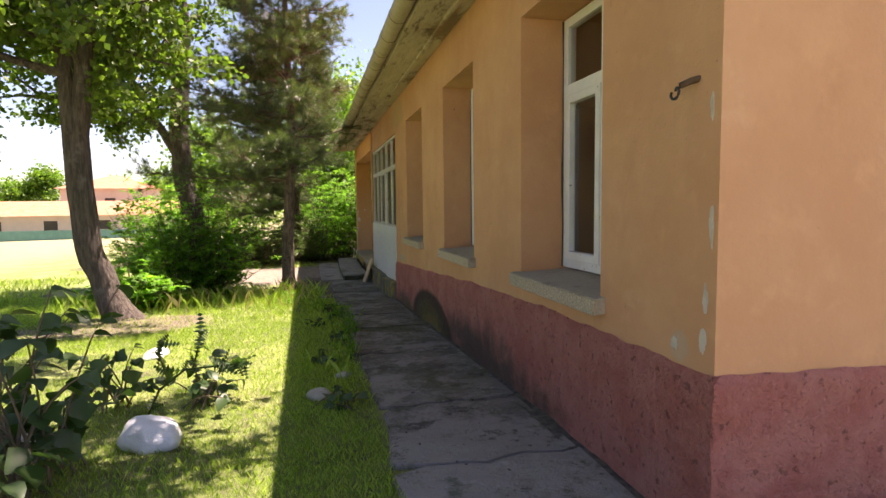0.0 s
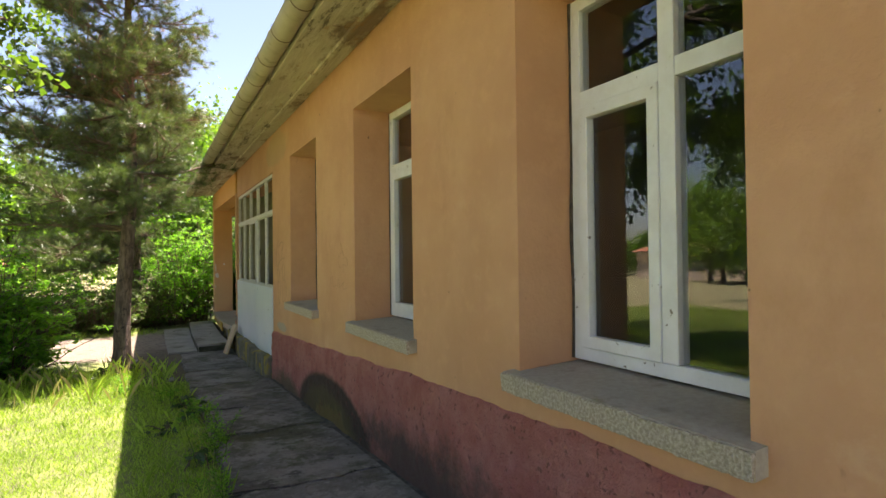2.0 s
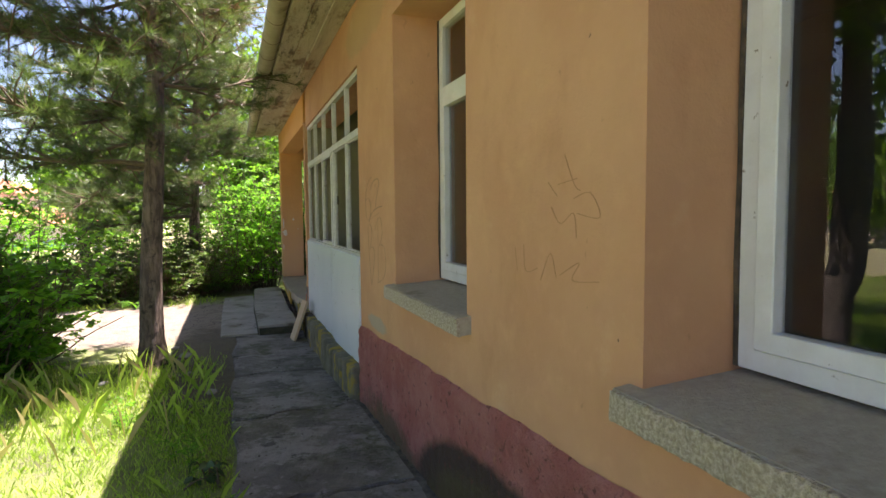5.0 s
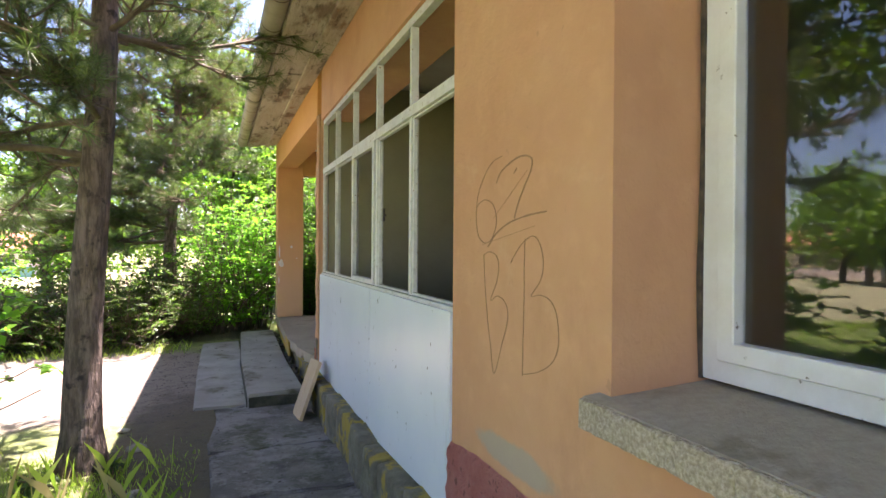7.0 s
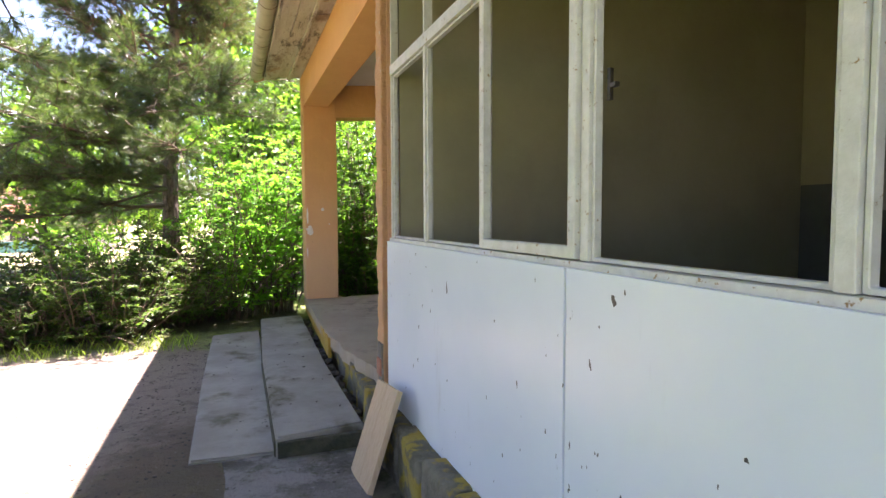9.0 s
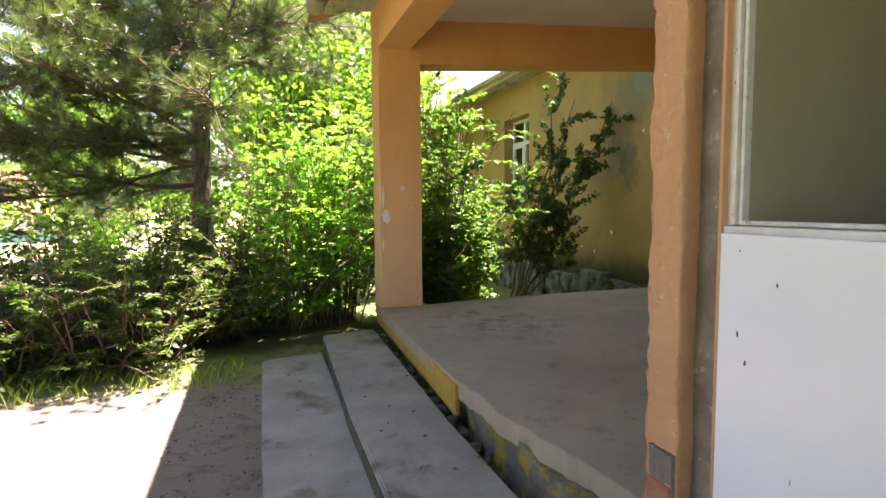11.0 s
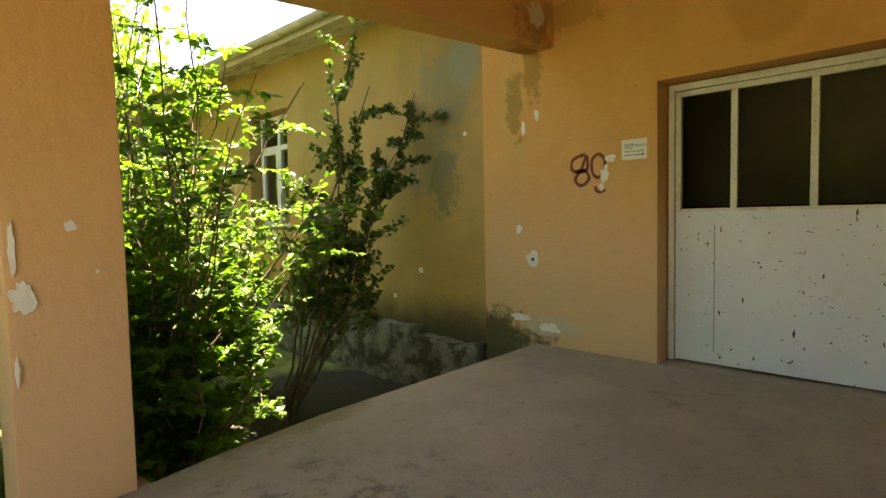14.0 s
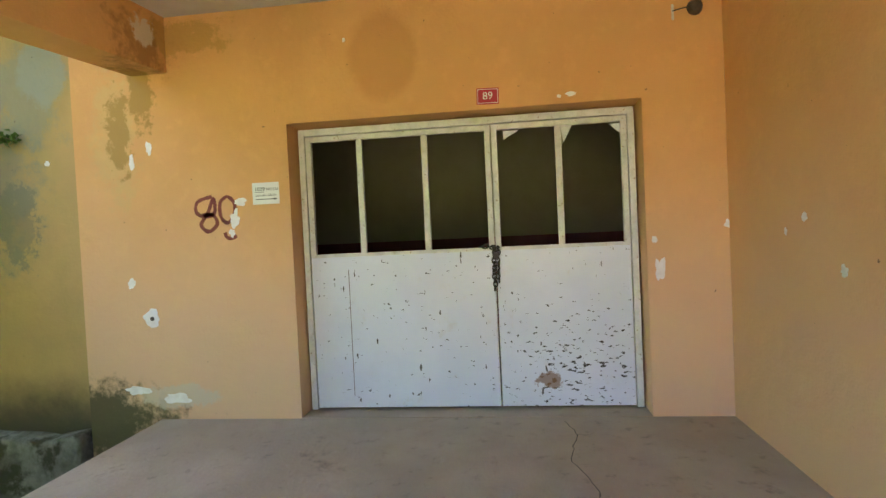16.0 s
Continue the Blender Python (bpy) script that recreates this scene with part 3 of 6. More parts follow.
def build_ground():
    near_x = np.arange(-8, 8.01, 0.25)
    near_y = np.arange(0, 24.01, 0.25)
    far = np.array([2, 5, 10, 18, 30, 50, 90, 180, 400, 900, 2000.0])
    xs = np.concatenate([-8 - far[::-1], near_x, 8 + far])
    ys = np.concatenate([-far[::-1], near_y, 24 + far])
    V = np.array([(x, y, ground_height(x, y)) for y in ys for x in xs])
    n = len(xs)
    j, i = np.meshgrid(np.arange(len(ys) - 1), np.arange(n - 1), indexing="ij")
    a = (j * n + i).ravel()
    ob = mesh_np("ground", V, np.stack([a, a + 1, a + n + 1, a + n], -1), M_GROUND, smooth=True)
    tagged(ob, "uneven grassy yard with bare pale soil by the steps and a dry field beyond", "ground", kind="structure")


build_ground()

# ---- walls ----
T = 0.38


def pierced(x0, x1, y0, y1, z0, z1, holes):
    """A wall along y with holes (ya, yb, za, zb)."""
    bm = bmesh.new()
    y = y0
    for ya, yb, za, zb in sorted(holes):
        box(bm, x0, y, z0, x1, ya, z1)
        if za > z0:
            box(bm, x0, ya, z0, x1, yb, za)
        if zb < z1:
            box(bm, x0, ya, zb, x1, yb, z1)
        y = yb
    box(bm, x0, y, z0, x1, y1, z1)
    bmesh.ops.remove_doubles(bm, verts=bm.verts, dist=1e-4)
    return bm


holes = [(a, b, 1.10, WIN_Z[1]) for a, b in WINDOWS] + [(GL0, GL1, -0.5, 2.70)]
wall_front = structure("wall_front", pierced(F, F + T, CORNER, GL1 + 0.01, -0.5, EAVE + 0.1, holes), M_WALL, "weathered orange plaster wall with three deep window recesses", "wall")
bm = rough_edges(boxes((F + 0.05, GL1 + 0.13, -0.5, D, RET, 3.4)), 0.004, 8)
wall_return = structure("wall_return", bm, M_PORCH, "orange plaster side wall of the porch, its end broken", "wall")
part("wall_core", rough_edges(boxes((F + 0.05, GL1, -0.5, D - 0.05, GL1 + 0.134, 3.4)), 0.006, 8), M_MORTAR, wall_return, "dark mortar core behind the broken plaster")
bm = boxes((F - 0.004, GL1 + 0.128, PLAT - 0.2, F + 0.12, RET + 0.006, 2.79))
bmesh.ops.subdivide_edges(bm, edges=[e for e in bm.edges if e.calc_length() > 1], cuts=110, use_grid_fill=True)
bmesh.ops.subdivide_edges(bm, edges=[e for e in bm.edges if e.calc_length() > 0.08], cuts=8, use_grid_fill=True)
for v in bm.verts:
    edge = 1.0 if v.co.y > RET - 0.03 else 0.35
    v.co += Vector([edge * (0.014 * noise.noise(v.co * 7 + Vector((k * 5, 0, 0))) + 0.009 * noise.noise(v.co * 33 + Vector((k * 5, 9, 0)))) + 0.003 * noise.noise(v.co * 70 + Vector((k * 5, 3, 0))) for k in range(3)])
part("broken_end", bm, M_BROKEN, wall_return, "ragged broken plaster end with pale mortar", True)
wall_end = structure("wall_end", boxes((F + T, CORNER, -0.5, 9.5, CORNER + T, EAVE + 0.1)), M_WALL, "sunlit orange plaster end wall", "wall")
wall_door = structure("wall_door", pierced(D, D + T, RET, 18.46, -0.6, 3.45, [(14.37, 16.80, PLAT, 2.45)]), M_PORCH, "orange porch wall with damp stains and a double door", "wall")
wall_wing = structure("wall_wing", pierced(D + 0.07, D + 0.07 + T, 18.46, 30.0, -1.0, 3.7, [(22.05, 23.15, 1.35, 3.05)]), M_WING, "damp olive and orange plaster wall with grey-green stains", "wall")
bm = boxes((F + T, 10.05, -0.3, 5.2, GL0, EAVE), (4.88, GL0, -0.3, 5.2, GL1, EAVE))
# unseen room shell, added and coloured dark so the windows look unlit inside
structure("wall_backroom", boxes((5.0, CORNER + T, -0.3, 5.25, 10.05, EAVE)), M_BACKROOM, "added back wall of the front room, coloured dark for dimness", "wall")
structure("wall_inner", bm, M_ROOM, "dim greenish inner room walls", "wall")
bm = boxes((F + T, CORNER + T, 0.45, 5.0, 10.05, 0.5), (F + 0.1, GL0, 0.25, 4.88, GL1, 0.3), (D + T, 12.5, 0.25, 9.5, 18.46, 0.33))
structure("floor_rooms", bm, M_BACKROOM, "added floors of the inner rooms, coloured dark for dimness", "floor")
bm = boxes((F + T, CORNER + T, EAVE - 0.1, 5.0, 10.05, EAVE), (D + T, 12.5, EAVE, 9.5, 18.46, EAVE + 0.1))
structure("ceiling_rooms", bm, M_BACKROOM, "added ceilings of the inner rooms, coloured dark for dimness", "ceiling")
bm = bmesh.new()
for k in range(23):
    box(bm, F + T, GL0 + k * 0.14, EAVE - 0.06, 4.88, GL0 + k * 0.14 + 0.128, EAVE - 0.03, 0.004)
structure("ceiling_glazed_edge", boxes((F + T, GL0, EAVE - 0.13, 2.75, GL1, EAVE - 0.07)), M_CEIL, "pale plaster ceiling strip behind the screen", "ceiling")
structure("ceiling_glazed_room", bm, M_WOODCEIL, "brown boarded ceiling of the glazed room", "ceiling")
structure("wall_wing_room", boxes((7.4, 18.5, -0.5, 7.6, 26.0, 3.6), (D + 0.4, 18.5, 3.45, 7.4, 26.0, 3.55), (D + 0.4, 25.8, -0.5, 7.4, 26.0, 3.45), (D + 0.4, 18.5, 0.3, 7.4, 25.8, 0.4)), M_ROOM, "dim walls of the wing room", "wall")
bm = boxes((9.2, 12.5, 0.3, 9.5, 18.46, EAVE), (D + T, 12.2, 0.3, 9.5, 12.5, EAVE), (D + T, 18.2, 0.3, 9.5, 18.46, EAVE))
structure("wall_hall", bm, M_ROOM, "dark inner hall walls behind the door", "wall")
structure("trim_red_dado", boxes((9.185, 12.5, 0.33, 9.198, 18.2, 1.55)), M_REDDADO, "dark red painted dado band in the hall", "wall paint")
bm = boxes((4.866, GL0, 0.3, 4.876, GL1 - 0.025, 1.62))
structure("wall_lining", boxes((F + 0.07, GL1 - 0.014, 0.3, 4.878, GL1 - 0.002, EAVE - 0.07)), M_ROOM, "dim greenish plaster inside the glazed room", "wall")
structure("trim_grey_dado", bm, M_ROOMLOW, "dark grey painted dado band in the glazed room", "wall paint")


# pink rough plinth with a wavering top
def pink_top(y):
    return float(np.interp(y, [3.3, 4.6, 6.15, 8.33, 10.5], [0.99, 0.99, 0.94, 0.82, 0.71])) + 0.018 * noise.noise(Vector((y * 2.6, 0, 3))) + 0.01 * noise.noise(Vector((y * 9, 1, 3)))


def plinth(along_x):
    n, rows = (420, 34) if not along_x else (220, 40)
    V = []
    for j in range(rows + 1):
        for i in range(n + 1):
            if along_x:
                x = F - 0.024 + (6.0 - F) * i / n
                z = -0.1 + (pink_top(3.41 + x) + 0.02 + 0.1) * j / rows
                d = 0.022 * (0.0 if j == rows and i else 1.0) + 0.012 * noise.noise(Vector((x * 7, 5, z * 7))) + 0.011 * noise.noise(Vector((x * 19, 5, z * 26)))
                V.append((x, CORNER - max(d, 0.003), z))
            else:
                y = CORNER - 0.022 + (GL0 - CORNER + 0.022) * i / n
                z = -0.2 + (pink_top(y) + 0.2) * j / rows
                d = 0.022 + 0.012 * noise.noise(Vector((5, y * 7, z * 7))) + 0.007 * noise.noise(Vector((5, y * 22, z * 28)))
                V.append((F - max(d if j < rows else 0.003, 0.003), y, z))
    a = np.array([j * (n + 1) + i for j in range(rows) for i in range(n)])
    q = np.stack([a, a + 1, a + n + 2, a + n + 1], -1)
    if not along_x:
        q = q[:, ::-1]
    return np.array(V), q


V, Q = plinth(False)
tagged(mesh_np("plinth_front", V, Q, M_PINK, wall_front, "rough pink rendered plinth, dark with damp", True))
V, Q = plinth(True)
tagged(mesh_np("plinth_end", V, Q, M_PINK, wall_end, "sunlit rough pink rendered plinth", True))

# stone footing under the glazed screen
bm = bmesh.new()
rng = random.Random(3)
y = GL0 + 0.02
while y < GL1 + 0.2:
    w = rng.uniform(0.28, 0.55)
    box(bm, F - 0.07 - rng.uniform(0, 0.05), y, -0.2, F + 0.25, min(y + w - 0.015, GL1 + 0.3), 0.40 - 0.028 * (y - GL0) + rng.uniform(-0.03, 0.01), 0.025)
    y += w
rough_edges(bm, 0.03, 2)
structure("footing", bm, M_STONE, "mossy uneven stone footing with yellow lichen", "footing", True)
bm = bmesh.new()
y = 18.5
while y < 23:
    w = rng.uniform(0.5, 1.0)
    box(bm, D - 0.03 - rng.uniform(0, 0.08), y, -1.0, D + 0.2, y + w - 0.01, 0.27 + rng.uniform(-0.1, 0.06), 0.03)
    y += w
rough_edges(bm, 0.05, 2, 4)
structure("wing_footing", bm, M_WINGFOOT, "crumbling mossy rendered footing, darkened for the corner's shade", "footing", True)

# ---- porch: column, beams, ceiling ----
bm = boxes((F - 0.005, 17.66, PLAT, F + 0.405, 17.97, 3.3), bevel=0.008)
column = structure("column", rough_edges(bm, 0.006, 6), M_PORCH, "square orange plaster porch column with chipped edge", "column")
bm = boxes((F, RET, 2.78, F + 0.30, 17.66, EAVE + 0.1), bevel=0.006)
structure("beam_front", bm, M_PORCH, "orange plaster beam along the porch front", "beam")
bm = boxes((F + 0.405, 17.68, 2.66, D, 17.97, 3.15), bevel=0.006)
for v in bm.verts:
    v.co.z += 0.22 * (v.co.x - F - 0.41) / (D - F - 0.41)
structure("beam_side", bm, M_PORCH, "orange plaster beam with damp stains at the wall", "beam")
bm = boxes((F + 0.30, RET, 3.06, D, 17.70, 3.16))
for v in bm.verts:
    v.co.z += 0.22 * max(0, v.co.x - F - 0.41) / (D - F - 0.41)
structure("ceiling_porch", bm, M_CEIL, "pale plaster porch ceiling", "ceiling")

# ---- platform and steps ----
def slab(outline, z0, z1, bevel=0.012):
    bm = bmesh.new()
    f = bm.faces.new([bm.verts.new((x, y, z1)) for x, y in outline])
    if f.normal.z < 0:
        f.normal_flip()
    bm.normal_update()
    r = bmesh.ops.extrude_face_region(bm, geom=[f])
    for v in r["geom"]:
        if isinstance(v, bmesh.types.BMVert):
            v.co.z = z0
    bmesh.ops.recalc_face_normals(bm, faces=bm.faces)
    tops = [e for e in bm.edges if all(v.co.z > z1 - 1e-4 for v in e.verts)]
    bmesh.ops.bevel(bm, geom=tops, offset=bevel, segments=2, affect="EDGES")
    return bm


out = [(D, RET), (D, 17.88), (3.0, 17.84), (2.3, 17.75), (2.02, 17.69), (1.99, 18.0), (1.555, 18.0), (1.48, 16.0)]
for y in np.linspace(15.85, RET, 46):
    x = np.interp(y, [RET, 14.2, 14.5, 14.75, 15.1, 15.35, 15.7, 15.85], [1.62, 1.60, 1.545, 1.50, 1.495, 1.475, 1.472, 1.476])
    out.append((float(x) + 0.022 * noise.noise(Vector((y * 9, 2, 0))) + 0.012 * noise.noise(Vector((y * 25, 7, 0))), float(y)))
porch_floor = structure("floor_porch", slab(out, PLAT - 0.10, PLAT, 0.003), M_PLAT, "worn grey-brown porch floor slab with broken front edge", "floor")
bm = boxes((1.455, 15.33, 0.15, 1.482, 17.99, 0.325), bevel=0.004)
for v in bm.verts:
    v.co.x += 0.040 * (v.co.y - 15.7) + 0.016
part("front_edge", rough_edges(bm, 0.006, 5), M_YELLOW, porch_floor, "flaking yellow painted front edge")
bm = boxes((1.53, RET + 0.01, -0.5, 1.75, 15.36, 0.26), bevel=0.02)
rough_edges(bm, 0.05, 14)
for v in bm.verts:
    v.co += Vector([0.022 * noise.noise(v.co * 13 + Vector((k * 5, 0, 0))) for k in range(3)])
part("broken_core", bm, M_STONE, porch_floor, "broken mossy masonry under the slab", True)

part("base", boxes((1.60, RET + 0.01, -0.6, D - 0.01, 17.66, PLAT - 0.104)), M_STONE, porch_floor, "masonry base under the slab")
part("threshold", boxes((D, 14.37, 0.2, D + 0.34, 16.80, PLAT + 0.003)), M_PLAT, porch_floor)
lower = thing("lower_step", (0.67, 15.6, 0), "low worn concrete step slab beside the soil", "step", "porch steps", "structure")
bm = slab([(0.445, 13.78), (0.93, 13.74), (0.95, 17.45), (0.445, 17.3), (0.43, 15.5)], -0.2, 0.035)
part("tread", bm, M_STEP, lower)
upper = thing("upper_step", (1.15, 15.6, 0), "worn concrete upper step with dark mossy riser", "step", "porch steps", "structure")
bm = slab([(0.905, 13.68), (1.42, 13.75), (1.415, 15.3), (1.475, 17.7), (0.985, 17.6), (0.915, 15.6)], -0.2, 0.14)
part("tread", bm, M_STEP, upper)
part("near_face", rough_edges(boxes((0.915, 13.662, -0.05, 1.40, 13.70, 0.112), bevel=0.004), 0.006, 4), M_MOSSDARK, upper, "dark mossy riser")

part("side_face", slab([(0.897, 13.70), (0.910, 13.70), (0.920, 15.6), (0.988, 17.5), (0.976, 17.5), (0.907, 15.6)], 0.0, 0.112, 0.002), M_MOSSDARK, upper, "dark mossy riser")
bm = bmesh.new()
rng = random.Random(8)
for k in range(130):
    s = rng.uniform(0.012, 0.045)
    y = rng.uniform(13.7, 17.7)
    c = Vector((rng.uniform(1.42, 1.50) + 0.03 * max(0, y - 16), y, rng.uniform(0.02, 0.10)))
    bmesh.ops.create_icosphere(bm, subdivisions=1, radius=s, matrix=Matrix.Translation(c) @ Matrix.Diagonal((1, rng.uniform(0.7, 1.6), 0.7, 1)))
for v in bm.verts:
    v.co += Vector([noise.noise(v.co * 40 + Vector((k * 9, 0, 0))) * 0.012 for k in range(3)])
tagged(part("rubble", bm, M_RUBBLE, None, "dark rubble and litter in the gap behind the step"), category="rubble", kind="stuff")

# ---- concrete path in broken slabs ----
path = thing("pavement_path", (1.05, 8.0, 0.2), "cracked and stained concrete path along the wall", "path", kind="structure")
rng = random.Random(5)
ys = [1.2, 2.6, 3.55, 4.25, 5.1, 6.6, 7.9, 8.9, 10.3, 11.6, 12.5, 13.8]


def jag_line(y, seed, n=9, left=0.62):
    return [(left + (1.50 - left) * i / n, y + 0.10 * noise.noise(Vector((i * 0.55, seed * 3.7, 0))) + 0.035 * noise.noise(Vector((i * 2.1, seed, 5)))) for i in range(n + 1)]


for i in range(len(ys) - 1):
    lo, hi = jag_line(ys[i], i), jag_line(ys[i + 1], i + 1)
    gap = 0.008
    left = [(0.60 + 0.07 * noise.noise(Vector((3, y * 1.3, 1))), y) for y in np.linspace(hi[0][1] - 0.05, lo[0][1] + 0.05, 6)]
    outl = [(x, y + gap) for x, y in lo[1:]] + [(x, y - gap) for x, y in hi[:0:-1]] + left
    bm = slab(outl, -0.12, 0.0)
    tx, ty = rng.uniform(-0.008, 0.008), rng.uniform(-0.008, 0.008)
    for v in bm.verts:
        v.co.z += gz(1, v.co.y) + 0.028 + tx * (v.co.x - 1) + ty * (v.co.y - ys[i])
    part("slab", bm, M_CONC, path)

V = np.array([(x, y, gz(1, y) + 0.022 + 0.012 * noise.noise(Vector((x * 9, y * 3, 0)))) for y in np.linspace(2, 13.8, 120) for x in (1.44, 1.50, 1.56)])
a = np.array([3 * i + j for i in range(119) for j in range(2)])
mesh_np("wall_gap", V, np.stack([a, a + 1, a + 4, a + 3], -1), M_RUBBLE, path, "dark earthy gap along the wall")

# ---- eaves ----
eave = thing("eave_front", (1.3, 10.5, EAVE), "weathered board soffit under the overhanging eave", "eaves", kind="structure")
rng = random.Random(12)
for x0, x1, z0, z1 in ((1.12, 1.255, 3.135, 3.155), (1.26, 1.40, 3.15, 3.18), (1.405, F - 0.002, 3.165, 3.20)):
    y = 3.0 + rng.uniform(-1.2, 0)
    while y < 17.95:
        L = rng.uniform(1.9, 2.9)
        ya, yb = max(y, 3.22), min(y + L, 17.95)
        if yb - ya > 0.1:
            d = rng.uniform(-0.012, 0.006)
            bm = boxes((x0, ya, z0 + d, x1, yb - 0.006, z0 + d + 0.022), bevel=0.003)
            for v in bm.verts:
                v.co.z += 0.08 * (v.co.x - x0) + 0.012 * noise.noise(Vector((x0 * 9, v.co.y * 1.7, 0)))
            part("board", bm, M_SOFFIT, eave)
        y += L
part("batten", rough_edges(boxes((1.385, 3.22, 3.135, 1.42, 17.95, 3.165), bevel=0.004), 0.006, 24), M_SOFFIT, eave)
part("fascia", boxes((1.098, 3.22, 3.12, 1.118, 17.95, 3.30)), M_SOFFIT, eave)

gutter = thing("roof_gutter", (1.0, 10.5, 3.2), "grimy cream half-round gutter with ring clips under the eave", "gutter")
pts, rad = [(1.02, y, 3.20 + 0.006 * math.sin(y * 2.1)) for y in np.linspace(2.95, 18.0, 60)], 0.080


def trough(pts, r, a0, a1, sides=12, thick=0.0):
    V = []
    for p in pts:
        for k in range(sides + 1):
            a = a0 + (a1 - a0) * k / sides
            V.append((p[0] + r * math.cos(a), p[1], p[2] + r * math.sin(a)))
    n, s = len(pts), sides + 1
    Q = np.array([(i * s + k, i * s + k + 1, (i + 1) * s + k + 1, (i + 1) * s + k) for i in range(n - 1) for k in range(sides)])
    return np.array(V), Q


V, Q = merge([trough(pts, rad, math.pi * 0.93, 2.07 * math.pi), trough(pts, rad - 0.004, math.pi * 0.93, 2.07 * math.pi)])
mesh_np("trough", V, Q, M_GUTTER, gutter, smooth=True)
for y in np.arange(3.3, 17.8, 0.55):
    V, Q = trough([(1.02, y - 0.008, 3.20), (1.02, y + 0.008, 3.20)], rad + 0.007, math.pi * 0.9, 2.1 * math.pi)
    mesh_np("clip", V, Q, M_RUST, gutter, "dark iron gutter clip", True)
    V, Q = trough([(1.02, y + 0.10, 3.20), (1.02, y + 0.16, 3.20)], rad + 0.003, math.pi * 0.9, 2.1 * math.pi)
    mesh_np("sleeve", V, Q, M_GUTTER, gutter, smooth=True)
mesh_np("end_cap", *trough([(1.02, 17.985, 3.20), (1.02, 18.0, 3.20)], rad, math.pi, 2 * math.pi), M_GUTTER, gutter)

bm = bmesh.new()
prof = [(1.0, 3.26), (5.6, 5.2), (11.0, 3.2), (11.0, 3.05), (5.6, 5.0), (1.0, 3.22)]
# unseen overhang to 18.6 added past the porch to keep sun off its floor
for ya, yb in ((3.2, 18.6),):
    ends = [[bm.verts.new((x, y, z)) for x, z in prof] for y in (ya, yb)]
    for k in range(6):
        bm.faces.new([ends[0][k], ends[0][(k + 1) % 6], ends[1][(k + 1) % 6], ends[1][k]])
    bm.faces.new(ends[0])
    bm.faces.new(ends[1][::-1])
bmesh.ops.recalc_face_normals(bm, faces=bm.faces)
structure("roof_main", bm, M_ROOF, "terracotta tiled roof over the building, its porch end lengthened for shade", "roof")
bm = bmesh.new()
prof = [(4.85, 3.80), (8, 5.2), (11.0, 3.2), (11.0, 3.1), (8, 5.1), (4.85, 3.76)]
ends = [[bm.verts.new((x, y, z)) for x, z in prof] for y in (18.02, 30.0)]
for k in range(6):
    bm.faces.new([ends[0][k], ends[0][(k + 1) % 6], ends[1][(k + 1) % 6], ends[1][k]])
bm.faces.new(ends[0])
bm.faces.new(ends[1][::-1])
bmesh.ops.recalc_face_normals(bm, faces=bm.faces)
structure("roof_wing", bm, M_ROOF, "terracotta tiled roof over the rear wing", "roof")
weave = thing("eave_wing", (5.1, 23, 3.7), "weathered board soffit under the wing eave", "eaves", kind="structure")
for x0 in (4.88, 5.05, 5.21):
    part("board", boxes((x0, 18.1, 3.64 + (x0 - 4.88) * 0.15, x0 + 0.155, 30.0, 3.665 + (x0 - 4.88) * 0.15), bevel=0.003), M_SOFFIT, weave)
part("fascia", boxes((4.855, 18.1, 3.63, 4.875, 30.0, 3.78)), M_SOFFIT, weave)
wg = thing("wing_gutter", (4.8, 23, 3.74), "grimy cream half-round gutter on the rear wing", "gutter")
mesh_np("trough", *trough([(4.79, y, 3.74) for y in np.linspace(18.1, 30, 20)], 0.06, math.pi * 0.93, 2.07 * math.pi), M_GUTTER, wg, smooth=True)
structure("wall_back", boxes((9.5, CORNER, -0.5, 9.8, 18.4, 3.3), (5.7, 29.7, -1.0, 9.5, 30.0, 3.7)), M_WALL, "plain rear walls", "wall")


# ---- windows ----
def window(y0, y1, x=F + 0.285, group="white windows", z0=WIN_Z[0], z1=WIN_Z[1], label="white painted window with transom, one casement and dusty glass"):
    w = thing("window_front", (x, (y0 + y1) / 2, z0), label, "window", group)
    t, d = 0.055, 0.06
    zt = z0 + (z1 - z0) * 0.715
    ym = (y0 + y1) / 2 - 0.02
    part("frame", ring_frame(bmesh.new(), x, x + d, y0, y1, z0, z1, t), M_WHITE, w)
    part("mullion", boxes((x - 0.004, ym - 0.035, z0 + t, x + d, ym + 0.035, z1 - t), bevel=0.005), M_WHITE, w)
    for ya, yb in ((y0 + t, ym - 0.036), (ym + 0.036, y1 - t)):
        part("transom", boxes((x - 0.002, ya, zt - 0.035, x + d - 0.002, yb, zt + 0.035), bevel=0.004), M_WHITE, w)
    s = 0.05
    a, b, c, e = ym + 0.035, y1 - t, z0 + t, zt - 0.035
    part("casement", ring_frame(bmesh.new(), x - 0.012, x + 0.035, a, b, c, e, s), M_WHITE, w)
    for ya, yb, za, zb in ((a + s, b - s, c + s, e - s), (y0 + t, ym - 0.035, z0 + t, zt - 0.035), (y0 + t, ym - 0.035, zt + 0.035, z1 - t), (ym + 0.035, y1 - t, zt + 0.035, z1 - t)):
        p = part("pane", boxes((x + 0.022, ya - 0.004, za - 0.004, x + 0.026, yb + 0.004, zb + 0.004)), M_GLASS, w)
        p.visible_shadow = False
    for ya in (y0 - 0.008, y1 - 0.004):
        part("joint_gap", rough_edges(boxes((x - 0.006, ya, z0, x + 0.02, ya + 0.012, z1)), 0.008, 11, ya), M_GAP, w, "dark broken joint round the frame")
    return w


